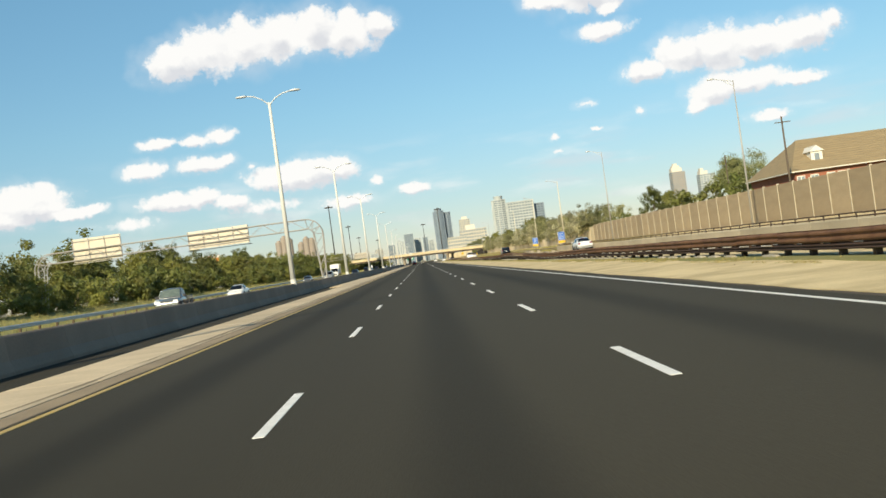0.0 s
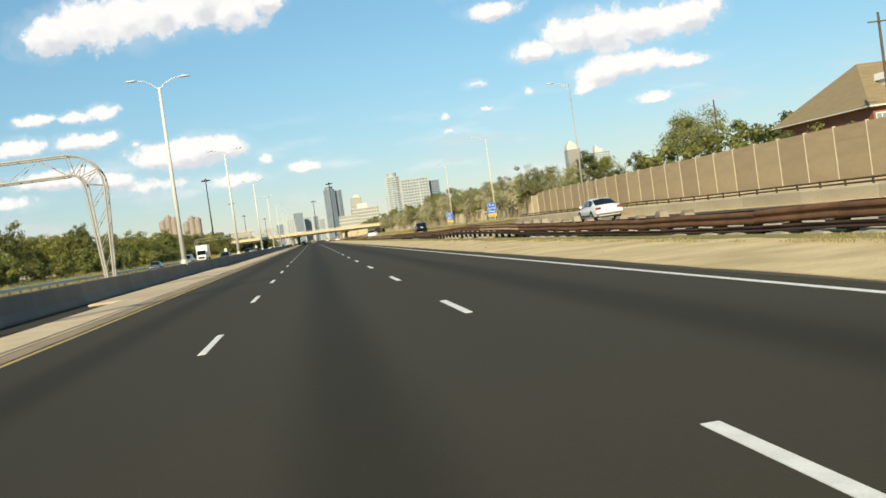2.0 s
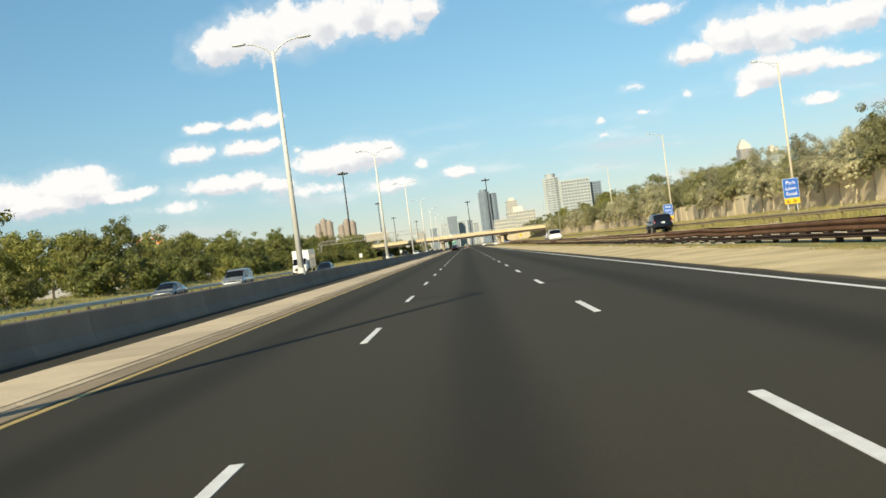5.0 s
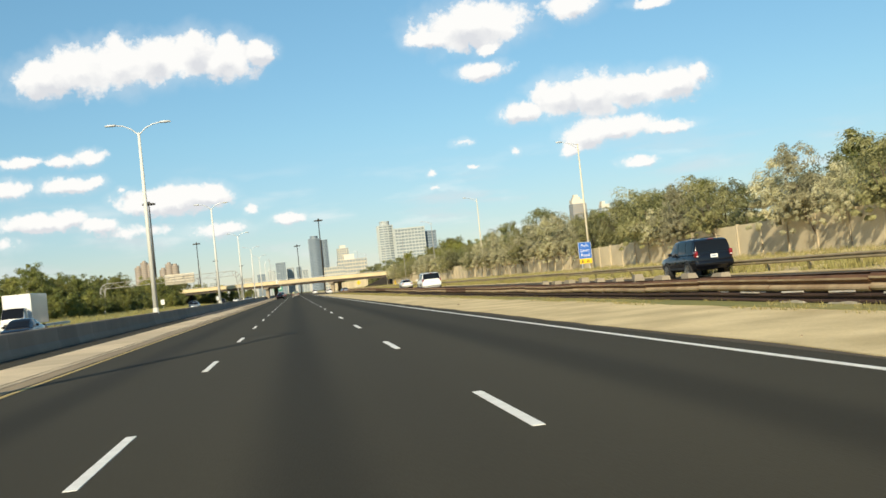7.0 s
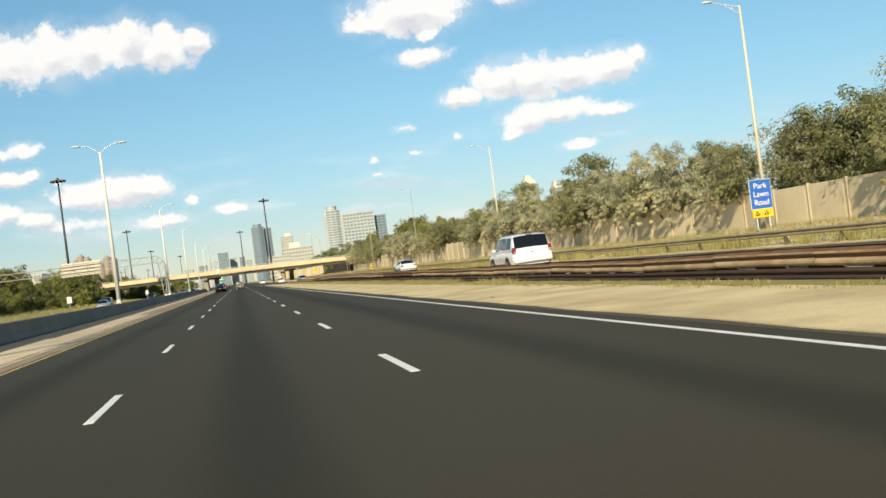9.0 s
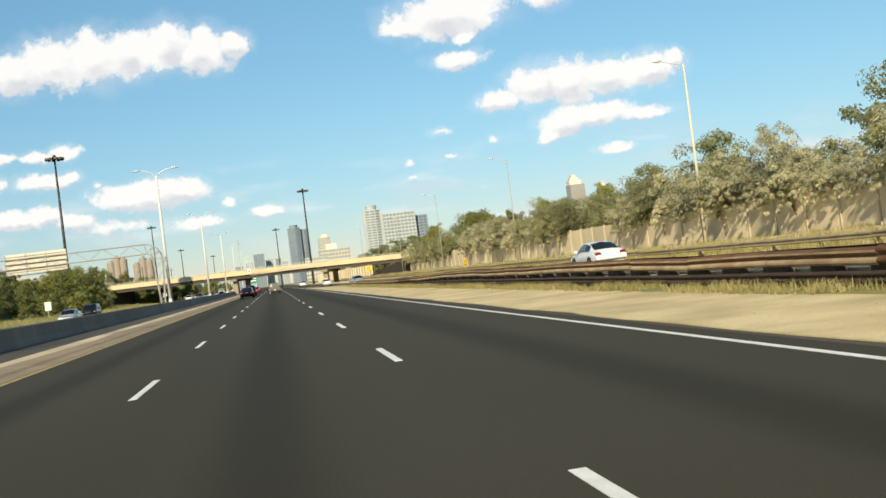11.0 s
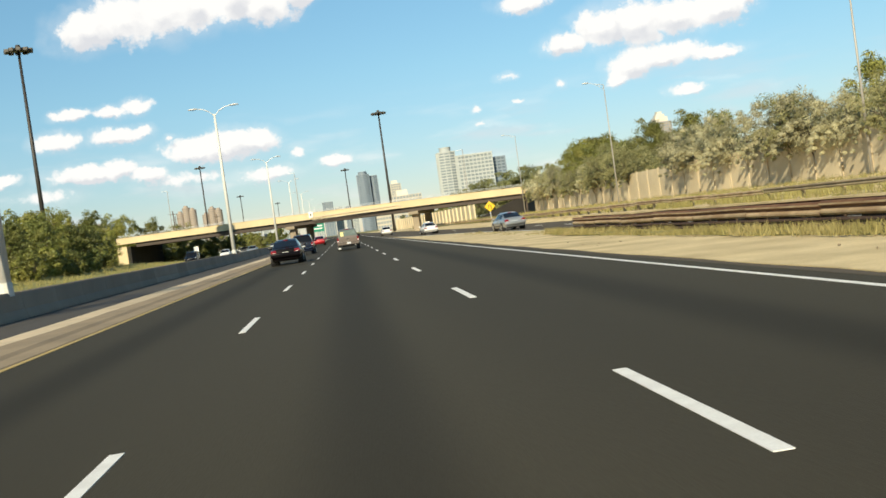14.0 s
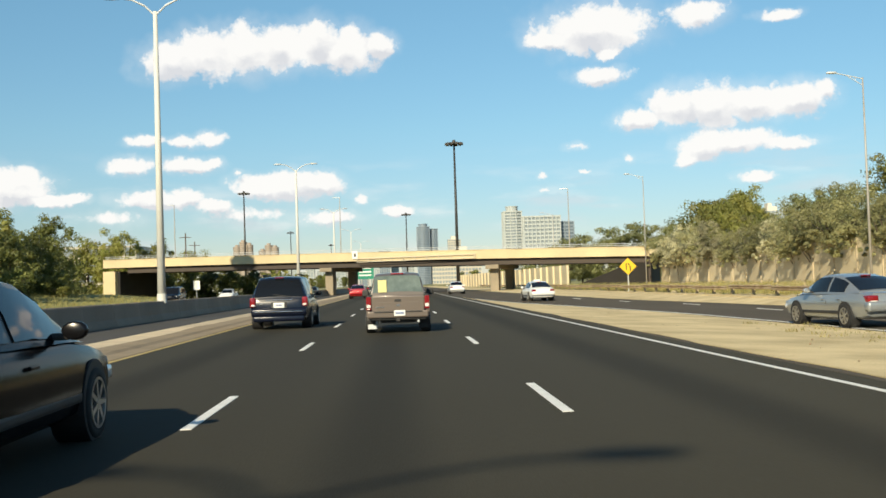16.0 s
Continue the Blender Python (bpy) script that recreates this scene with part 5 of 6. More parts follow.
# ---- brick house behind the noise wall ----
house = thing("house", pose(0, 0, 0), "large brick house with a brown hipped shingle roof", "house")
HX0, HX1, HY0, HY1, ZE, ZR = 54.8, 88.0, 150.0, 170.0, 6.7, 11.9
bm = box(((HX0 + HX1) / 2, (HY0 + HY1) / 2, ZE / 2), (HX1 - HX0, HY1 - HY0, ZE))
part("wall", bm, M_brick, house)
bm = bmesh.new()
o = 0.7
lo = [(HX0 - o, HY0 - o), (HX1 + o, HY0 - o), (HX1 + o, HY1 + o), (HX0 - o, HY1 + o)]
v0 = [bm.verts.new((x, y, ZE - 0.1)) for x, y in lo]
v1 = [bm.verts.new((x, y, ZE + 0.12)) for x, y in lo]
r = [bm.verts.new((HX0 + 4.5, (HY0 + HY1) / 2, ZR)), bm.verts.new((HX1 - 9, (HY0 + HY1) / 2, ZR))]
for f in ((v0[3], v0[2], v0[1], v0[0]), (v1[0], v1[1], r[1], r[0]), (v1[1], v1[2], r[1]), (v1[2], v1[3], r[0], r[1]), (v1[3], v1[0], r[0])):
    bm.faces.new(f)
for i in range(4):
    bm.faces.new((v0[i], v0[(i + 1) % 4], v1[(i + 1) % 4], v1[i]))
roof = part("roof", bm, M_shingle, house)
# shingle courses
for k in range(1, 14):
    f = k / 14
    yy, zz = HY0 - o + (HY1 - HY0 + 2 * o) / 2 * f, ZE + 0.12 + (ZR - ZE - 0.12) * f
    xa, xb = HX0 - o + (5.2) * f, HX1 + o - (9.7) * f
    part("shingle_course", box(((xa + xb) / 2, yy, zz + 0.02), (xb - xa, 0.06, 0.05)), M_shingle, roof)
part("fascia", box(((HX0 + HX1) / 2, HY0 - 0.72, ZE), (HX1 - HX0 + 1.4, 0.06, 0.13)), M_white_paint, house)
part("fascia", box((HX0 - 0.72, (HY0 + HY1) / 2, ZE), (0.06, HY1 - HY0 + 1.4, 0.13)), M_white_paint, house)
dorm = part("dormer", box((59.2, 153.8, 8.5), (1.7, 3.2, 2.0), 0.02), M_white_paint, house)
bm = bmesh.new()
add_loft(bm, [[(58.1, y, 9.45), (59.2, y, 10.3), (60.3, y, 9.45)] for y in (152.0, 156.7)])
part("dormer_roof", bm, M_white_paint, dorm)
part("dormer_pane", box((59.2, 152.17, 8.6), (0.7, 0.05, 1.1)), M_window, dorm)
for x in (55.6, 57.6, 60.0, 61.6, 65.0, 69.0, 74.0):
    w = part("window", box((x, HY0 - 0.04, 5.3), (1.2, 0.12, 1.5), 0.02), M_white_paint, house)
    for s in (-0.28, 0.28):
        part("pane", box((x + s, HY0 - 0.11, 5.3), (0.46, 0.03, 1.25)), M_window, w)


# ---- towers in the distance ----
def tower(name, label, x0, x1, y, h, depth, mat, floors, cols, win=M_window, bands=True, crown=None):
    t = thing(name, pose((x0 + x1) / 2, y, 0), label, "building")
    w = x1 - x0
    part("wall", box((0, depth / 2, h / 2), (w, depth, h)), mat, t)
    fh, cw = h / floors, w / cols
    for side in (0, 1):
        bm = bmesh.new()
        n = cols if side == 0 else max(2, int(depth / cw))
        for i in range(floors):
            for j in range(n):
                z = fh * (i + 0.55)
                if side == 0:
                    add_box(bm, (-w / 2 + cw * (j + 0.5), -0.05, z), (cw * 0.72, 0.5, fh * 0.62))
                else:
                    add_box(bm, (w / 2 * (-1 if x0 > 0 else 1), depth / n * (j + 0.5), z), (0.5, depth / n * 0.7, fh * 0.62))
        tagged(part("window_grid", bm, win, t), kind="stuff")
    if bands:
        for i in range(floors):
            part("balcony_slab", box((0, -0.6, fh * (i + 1) - 0.3), (w * 0.98, 1.5, 0.35)), mat, t)
    if crown:
        for k, (cx, cwid, ch) in enumerate(crown):
            part("roof_block", box((cx * w, depth / 2, h + ch / 2), (cwid * w, depth * (0.7 - 0.15 * k), ch)), M_tower_cap, t)
    return t


def slab_tower(label, x0, x1, y, h, depth, glass, slab, floors, piers, bow=0.0, top=0.0):
    """Glass block with projecting balcony slabs and piers; bow: how far its front is rounded out; top: height of a set-back drum."""
    t = thing("apartment_tower", pose((x0 + x1) / 2, y, 0), label, "building", "distant apartment towers")
    w = x1 - x0

    def plan(out, z):
        front = [(-w / 2 - out + (w + 2 * out) * i / 10, -out - bow * math.sin(math.pi * i / 10), z) for i in range(11)]
        return front + [(w / 2 + out, depth + out, z), (-w / 2 - out, depth + out, z)]
    part("glass_wall", add_loft(bmesh.new(), [plan(0, 0), plan(0, h)]), glass, t)
    fh = h / floors
    for i in range(floors):
        z = fh * (i + 1)
        part("balcony_slab", add_loft(bmesh.new(), [plan(0.9, z - fh * 0.42), plan(0.9, z)]), slab, t)
    for k in range(piers + 1):
        u = k / piers
        part("pier", box((-w / 2 + w * u, -1.0 - bow * math.sin(math.pi * u), h / 2), (0.9, 1.2, h)), slab, t)
        part("pier", box((w / 2 * (-1 if x0 > 0 else 1), depth * u, h / 2), (2.4, 0.9, h)), slab, t)
    if top:
        part("roof_drum", add_loft(bmesh.new(), [[(0.36 * w * math.cos(q), depth / 2 + 0.36 * depth * math.sin(q), z) for q in (2 * math.pi * i / 16 for i in range(16))]
                                                 for z in (h, h + top)]), slab, t)
        part("roof_canopy", add_loft(bmesh.new(), [[(0.38 * w * math.cos(q), depth / 2 + 0.38 * depth * math.sin(q), z) for q in (2 * math.pi * i / 16 for i in range(16))]
                                                   for z in (h + top, h + top + 1.0)]), slab, t)
    return t


def lobed_tower(label, x0, x1, y, h, lobes):
    """Tower of rounded bays side by side, each with its own height."""
    t = thing("brick_tower", pose((x0 + x1) / 2, y, 0), label, "building", "twin brick towers")
    w, n = x1 - x0, len(lobes)
    for k, f in enumerate(lobes):
        x, r = -w / 2 + w * (k + 0.5) / n, w / n * 0.62
        bay = part("bay", tube((x, 0, 0), (x, 0, h * f), r, r, 14), M_tower_brown, t, smooth=False)
        for i in range(24):
            z = h * f * (i + 0.6) / 24.5
            part("window_band", tube((x, 0, z), (x, 0, z + 2.1), r + 0.12, r + 0.12, 14), M_tower_brown_glass, bay)
        part("roof_block", tube((x, 0, h * f), (x, 0, h * f + 6), r * 0.55, r * 0.5, 10), M_tower_brown, t)
    return t


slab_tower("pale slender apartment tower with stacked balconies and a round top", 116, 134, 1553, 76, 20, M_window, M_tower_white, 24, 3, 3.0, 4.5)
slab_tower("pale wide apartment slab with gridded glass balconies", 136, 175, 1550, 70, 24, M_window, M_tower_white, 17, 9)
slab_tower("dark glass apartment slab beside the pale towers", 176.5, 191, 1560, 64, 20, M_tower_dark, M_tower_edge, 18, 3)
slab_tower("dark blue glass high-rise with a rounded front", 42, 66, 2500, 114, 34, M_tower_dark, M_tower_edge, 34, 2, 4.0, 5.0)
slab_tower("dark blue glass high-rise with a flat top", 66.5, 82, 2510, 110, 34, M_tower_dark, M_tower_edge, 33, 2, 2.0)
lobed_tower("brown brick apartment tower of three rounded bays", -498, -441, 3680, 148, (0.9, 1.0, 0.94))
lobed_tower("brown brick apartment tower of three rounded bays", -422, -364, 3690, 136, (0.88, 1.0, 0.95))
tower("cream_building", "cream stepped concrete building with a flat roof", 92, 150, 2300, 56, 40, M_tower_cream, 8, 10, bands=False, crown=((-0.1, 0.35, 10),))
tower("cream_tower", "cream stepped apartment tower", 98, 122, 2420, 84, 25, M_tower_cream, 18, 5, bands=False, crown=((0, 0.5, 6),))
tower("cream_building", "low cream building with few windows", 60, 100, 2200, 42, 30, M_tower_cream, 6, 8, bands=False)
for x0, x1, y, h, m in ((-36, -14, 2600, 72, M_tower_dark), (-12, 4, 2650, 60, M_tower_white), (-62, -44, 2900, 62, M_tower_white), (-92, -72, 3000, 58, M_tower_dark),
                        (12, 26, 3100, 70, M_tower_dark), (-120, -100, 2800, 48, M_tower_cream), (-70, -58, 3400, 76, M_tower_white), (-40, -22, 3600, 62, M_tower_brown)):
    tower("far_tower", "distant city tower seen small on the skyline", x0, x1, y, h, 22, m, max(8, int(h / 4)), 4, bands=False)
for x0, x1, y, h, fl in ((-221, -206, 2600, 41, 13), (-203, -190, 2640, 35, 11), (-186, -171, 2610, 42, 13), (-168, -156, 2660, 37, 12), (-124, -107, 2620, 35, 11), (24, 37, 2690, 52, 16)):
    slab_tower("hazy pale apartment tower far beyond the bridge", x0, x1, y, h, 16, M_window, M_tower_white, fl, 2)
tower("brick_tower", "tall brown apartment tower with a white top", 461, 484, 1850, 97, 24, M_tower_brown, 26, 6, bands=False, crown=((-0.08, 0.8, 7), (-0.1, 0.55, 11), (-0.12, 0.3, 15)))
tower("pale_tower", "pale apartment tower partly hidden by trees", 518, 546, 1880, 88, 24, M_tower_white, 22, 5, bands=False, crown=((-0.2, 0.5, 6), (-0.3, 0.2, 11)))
tower("storage_building", "long low beige building with a flat roof", -175, -112, 900, 22, 30, M_tower_cream, 4, 12, bands=False)

# cables and poles
for x, y, z, arm in ((-39, 640, -0.3, 1), (-44, 675, -0.3, 1), (-36, 700, -0.3, 1), (62, 206, 1.46, 0), (50, 139, 1.46, 1)):
    t = thing("utility_pole", pose(x, y, z), "weathered wooden utility pole with a crossarm" if arm else "thin grey wooden utility pole without a crossarm", "utility pole", "utility poles" if arm else "")
    part("pole", tube((0, 0, 0), (0, 0, 12.5), 0.16, 0.11, 8), M_bark, t)
    if arm:
        part("crossarm", box((0, -0.15, 11.7), (2.2, 0.1, 0.12), 0.01), M_bark, t)

# ---- tufts of grass on the verges ----
def tufts(name, label, x0, x1, y0, y1, n, h, zf, mat=M_grass, seed=3):
    rng = np.random.default_rng(seed)
    m = n // 9
    x, y = np.repeat(rng.uniform(x0, x1, m), 9), np.repeat(rng.uniform(y0, y1, m), 9)
    x, y = np.clip(x + rng.normal(0, 0.07, len(x)), x0, x1), y + rng.normal(0, 0.16, len(y))
    keep = np.array([noise.noise((a * 0.8, b * 0.25, seed)) > -0.15 for a, b in zip(x, y)])
    x, y = x[keep], y[keep]
    n = len(x)
    a = rng.uniform(0, 6.28, n)
    hh = h * rng.uniform(0.4, 1.4, n)
    w = 0.006 + 0.014 * rng.uniform(0, 1, n)
    z = np.array([zf(p) for p in x])
    lx, ly = rng.normal(0, 0.35, n) * hh, rng.normal(0, 0.35, n) * hh
    v = np.stack([np.stack([x - np.cos(a) * w, y - np.sin(a) * w, z], 1), np.stack([x + np.cos(a) * w, y + np.sin(a) * w, z], 1),
                  np.stack([x + lx, y + ly, z + hh], 1)], 1).reshape(-1, 3)
    f = [tuple(int(i) for i in q) for q in np.arange(n * 3).reshape(-1, 3)]
    ob = new(name, raw(name, v, f, mat))
    return tagged(ob, label, "grass", kind="stuff")


tufts("grass", "dry yellow green grass under the guard rail", 8.75, 9.8, -20, 190, 32000, 0.085, lambda x: 0.0)
tufts("grass", "dry yellow green grass round the foot of the guard rail", 8.9, 10.9, 190, 440, 49000, 0.09, lambda x: 0.0, seed=23)
tufts("grass", "olive grass growing up in front of the guard rail", 9.0, 10.1, 285, 440, 34000, 0.2, lambda x: 0.0, seed=14)
tufts("grass", "sparse dry grass on the sandy verge", 8.6, 10.4, 436, 470, 1500, 0.07, lambda x: 0.0, seed=4)
tufts("grass", "tall golden grass along the far rail", 20.75, 24.5, 160, 590, 60000, 0.62, lambda x: 0.05 + 0.3 * (x - 19.7) / 17.1, M_gold_grass, seed=9)
tufts("grass", "golden grass in front of the far rail", 19.95, 20.44, 165, 455, 22000, 0.42, lambda x: 0.03, M_gold_grass, seed=19)
tufts("grass", "dry grass below the noise wall", 20.8, 36.6, 150, 590, 90000, 0.3, lambda x: 0.05 + 0.3 * (x - 19.7) / 17.1, seed=5)
tufts("grass", "green grass on the verge beyond the oncoming road", -46, -27.9, 60, 590, 90000, 0.4, verge_z, M_gold_grass, seed=6)


# ---- stones and dirt on the sandy verge ----
rq = np.random.default_rng(8)
n = 420
cx, cy = rq.uniform(6.3, 9.6, n), rq.uniform(0, 540, n)
sz = rq.uniform(0.012, 0.035, n) * np.where(rq.random(n) < 0.05, 1.8, 1.0)
octa = np.array([(1, 0, 0), (0, 1, 0), (-1, 0, 0), (0, -1, 0), (0, 0, 0.8), (0, 0, -0.6)])
sv = (np.stack([cx, cy, sz * 0.4], axis=1)[:, None, :] + (octa[None] * rq.uniform(0.6, 1.4, (n, 6, 1))) * sz[:, None, None]).reshape(-1, 3)
tri = [(0, 1, 4), (1, 2, 4), (2, 3, 4), (3, 0, 4), (1, 0, 5), (2, 1, 5), (3, 2, 5), (0, 3, 5)]
stones = new("stones", raw("stones", sv, [tuple(6 * k + i for i in f) for k in range(n) for f in tri], M_dirt))
tagged(stones, "loose brown stones scattered on the sandy verge", "stones", kind="stuff")

# ---- vehicles ----
def wheel(parent, x, y, r, w, side):
    """Tyre with a recessed five-spoke rim."""
    bm = bmesh.new()
    prof = [(-w / 2, r * 0.66), (-w / 2, r * 0.93), (-w * 0.36, r), (w * 0.36, r), (w / 2, r * 0.93), (w / 2, r * 0.66)]
    n = 22
    add_loft(bm, [[(u, q * math.cos(2 * math.pi * k / n), q * math.sin(2 * math.pi * k / n)) for u, q in prof] for k in range(n + 1)], cap=False)
    ty = part("wheel", bm, M_rubber, parent, smooth=True)
    ty.matrix_basis = pose(x, y, r)
    bm = bmesh.new()
    u = side * w * 0.38
    add_tube(bm, (u - side * 0.1, 0, 0), (u, 0, 0), r * 0.67, r * 0.67, 20)
    for k in range(7):
        a = k * 2 * math.pi / 7
        add_box(bm, (u + side * 0.016, math.cos(a) * r * 0.37, math.sin(a) * r * 0.37), (0.034, r * 0.6, r * 0.15), 0, Matrix.Rotation(a, 3, "X"))
    add_loft(bm, [[(u + side * d, q * math.cos(b), q * math.sin(b)) for d, q in ((0.0, r * 0.62), (0.035, r * 0.63), (0.035, r * 0.71), (-0.02, r * 0.71))]
                  for b in (2 * math.pi * k / 22 for k in range(23))], cap=False)
    add_tube(bm, (u, 0, 0), (u + side * 0.035, 0, 0), r * 0.16, r * 0.13, 10)
    part("rim", bm, M_rim, ty)
    return ty


def hull(stations, mat, parent, name="body", label=""):
    """Body shell lofted over stations (y, z_bottom, z_top, half_width)."""
    rings = []
    for y, zb, zt, hw in stations:
        h = zt - zb
        half = [(hw * 0.8, zb), (hw * 0.94, zb + h * 0.1), (hw, zb + h * 0.36), (hw, zb + h * 0.6), (hw * 0.975, zb + h * 0.84), (hw * 0.92, zb + h * 0.96), (hw * 0.72, zt + 0.012)]
        rings.append([(x, y, z) for x, z in half] + [(-x, y, z) for x, z in reversed(half)])
    ob = part(name, add_loft(bmesh.new(), rings), mat, parent, label, smooth=True)
    ob.data.set_sharp_from_angle(angle=radians(38))
    return ob


def cabin(parent, paint_mat, st, sides, rear, front, glass=None):
    """Rounded greenhouse lofted over stations (y, z_base, z_roof, half_base, half_roof), rear to front, with window panes set proud.
    sides: spans of y that are side glass; rear, front: spans of y whose upper shell is glass."""
    glass = glass or M_glass
    ys = sorted({round(s[0], 3) for s in st} | {v for sp in sides + [rear, front] for v in sp})
    key = np.array(st, dtype=float)
    rows = []
    for y in ys:
        zb, zr, wb, wt = (float(np.interp(y, key[:, 0], key[:, k])) for k in (1, 2, 3, 4))
        h = zr - zb
        half = [(wb, zb), (wb + (wt - wb) * 0.12, zb + h * 0.1), (wb + (wt - wb) * 0.42, zb + h * 0.48), (wt + 0.03, zb + h * 0.87), (wt - 0.005, zb + h * 0.96),
                (wt * 0.88, zr + 0.002), (wt * 0.4, zr + 0.022), (0.0, zr + 0.028)]
        rows.append([Vector((x, y, z)) for x, z in half])
    full = [r + [Vector((-p.x, p.y, p.z)) for p in reversed(r[:-1])] for r in rows]
    bm = bmesh.new()
    add_loft(bm, full)
    shell = part("cab", bm, paint_mat, parent, smooth=True)
    shell.data.set_sharp_from_angle(angle=radians(50))
    n = len(full[0])

    def pane(name, i0, i1, cols):
        bm = bmesh.new()
        grid = {}
        for i in range(i0, i1 + 1):
            for c in cols:
                for q in (c, c + 1):
                    if (i, q) in grid:
                        continue
                    a = full[i][min(q + 1, n - 1)] - full[i][max(q - 1, 0)]
                    b = full[min(i + 1, len(full) - 1)][q] - full[max(i - 1, 0)][q]
                    nv = b.cross(a).normalized()
                    if nv.dot(full[i][q] - Vector((0, full[i][q].y, st[0][1] - 0.3))) < 0:
                        nv = -nv
                    grid[(i, q)] = bm.verts.new(full[i][q] + nv * 0.011)
        for i in range(i0, i1):
            for c in cols:
                bm.faces.new((grid[(i, c)], grid[(i + 1, c)], grid[(i + 1, c + 1)], grid[(i, c + 1)]))
        bmesh.ops.recalc_face_normals(bm, faces=bm.faces)
        bmesh.ops.solidify(bm, geom=bm.faces[:], thickness=0.014)
        ob = part(name, bm, glass, parent, smooth=True)
        ob.data.set_sharp_from_angle(angle=radians(45))

    def idx(v):
        return min(range(len(ys)), key=lambda k: abs(ys[k] - v))
    for a, b in sides:
        pane("side_window", idx(a), idx(b), [1, 2])
        pane("side_window", idx(a), idx(b), [n - 4, n - 3])
    pane("rear_window", idx(rear[0]), idx(rear[1]), list(range(4, n - 5)))
    pane("windscreen", idx(front[0]), idx(front[1]), list(range(4, n - 5)))
    return shell


def car(m, label, kind, mat, L, Wd, stations, cab, axles, r, tail, plate_z=0.85, group="", name="car", rack=False):
    """stations: body shell; cab: stations, side spans, rear and front spans of the greenhouse; tail: (x, z, sx, sz) of the tail lamps."""
    t = thing(name, m, label, kind, group)
    hull(stations, mat, t)
    cabin(t, mat, *cab)
    hw = Wd / 2
    roof = max(s[2] for s in cab[0])
    belt = cab[0][len(cab[0]) // 2][1]
    ymir = cab[1][-1][1] + 0.05
    dark = mat in (P_navy, P_taupe, P_black, P_dark_sedan)
    for y in axles:
        for s in (-1, 1):
            wheel(t, s * (hw - 0.085), y, r, 0.22, s)
            part("wheel_arch", tube((s * (hw - 0.3), y, r + 0.02), (s * (hw + 0.006), y, r + 0.02), r * 1.14, r * 1.14, 24), M_trim, t)
    yr, zb = stations[0][0], stations[0][1]
    tx, tz, sx, sz = tail
    for s in (-1, 1):
        lamp_ob = part("tail_lamp", box((s * tx, yr + 0.09, tz), (sx, 0.3, sz), 0.04), M_red_lamp, t, smooth=True)
        part("reverse_lamp", box((s * (tx - 0.01), yr + 0.075, tz - sz * 0.3), (sx * 0.62, 0.29, sz * 0.2), 0.01), M_clear_lamp, lamp_ob)
        mirror = part("mirror", add_loft(bmesh.new(), [[(s * (hw + 0.11 + w * math.cos(q)), ymir - 0.24 + dy, belt + 0.1 + h * math.sin(q)) for q in (i * math.pi / 6 for i in range(12))]
                                                       for dy, w, h in ((-0.07, 0.085, 0.06), (-0.06, 0.105, 0.078), (0.0, 0.105, 0.08), (0.06, 0.08, 0.06), (0.09, 0.04, 0.03))]), M_black_gloss if dark else mat, t, smooth=True)
        part("mirror_arm", box((s * (hw - 0.03), ymir - 0.22, belt + 0.05), (0.16, 0.07, 0.06), 0.02), M_trim, mirror)
        for a, b in cab[1][-2:]:
            part("door_handle", box((s * (hw + 0.006), a + 0.16, belt - 0.15), (0.03, 0.2, 0.035), 0.012), M_chrome if mat is P_silver else mat, t)
            if mat is not P_dark_sedan:
                part("door_gap", box((s * (hw - 0.024), a - 0.03, zb + (belt - zb) * 0.5), (0.05, 0.01, (belt - zb) * 0.26)), M_trim, t)
        part("headlamp", box((s * (hw - 0.3), stations[-1][0] - 0.13, stations[-1][2] - 0.06), (0.4, 0.26, 0.15), 0.05), M_clear_lamp, t, smooth=True)
    part("rear_bumper", box((0, yr - 0.02, zb + 0.17), (Wd * 0.94, 0.24, 0.28), 0.08), mat, t, smooth=True)
    part("front_bumper", box((0, stations[-1][0] - 0.05, zb + 0.16), (Wd * 0.84, 0.22, 0.26), 0.08), mat, t, smooth=True)
    part("grille", box((0, stations[-1][0] + 0.01, stations[-1][2] - 0.08), (0.7, 0.05, 0.12), 0.02), M_trim, t)
    part("underside", box((0, 0, zb - 0.02), (Wd * 0.8, L * 0.88, 0.16), 0.03), M_trim, t)
    for s in (-1, 1):
        part("sill", box((s * (hw - 0.05), 0, zb + 0.0), (0.1, axles[1] - axles[0] - 2.2 * r, 0.1), 0.03), M_trim, t)
    pl = part("number_plate", box((0, yr - 0.035, plate_z), (0.36, 0.03, 0.17), 0.01), M_plate, t)
    part("plate_bar", box((0, yr - 0.053, plate_z), (0.22, 0.008, 0.05)), M_plate_bar, pl)
    part("brake_lamp", box((0, cab[2][1] - 0.02, roof - 0.04), (0.3, 0.1, 0.03), 0.01), M_red_lamp, t)
    if rack:
        for s in (-1, 1):
            part("roof_rail", tube((s * 0.6, cab[2][1] + 0.2, roof + 0.06), (s * 0.6, cab[3][0] - 0.3, roof + 0.05), 0.02, 0.02, 6), M_trim, t)
    return t


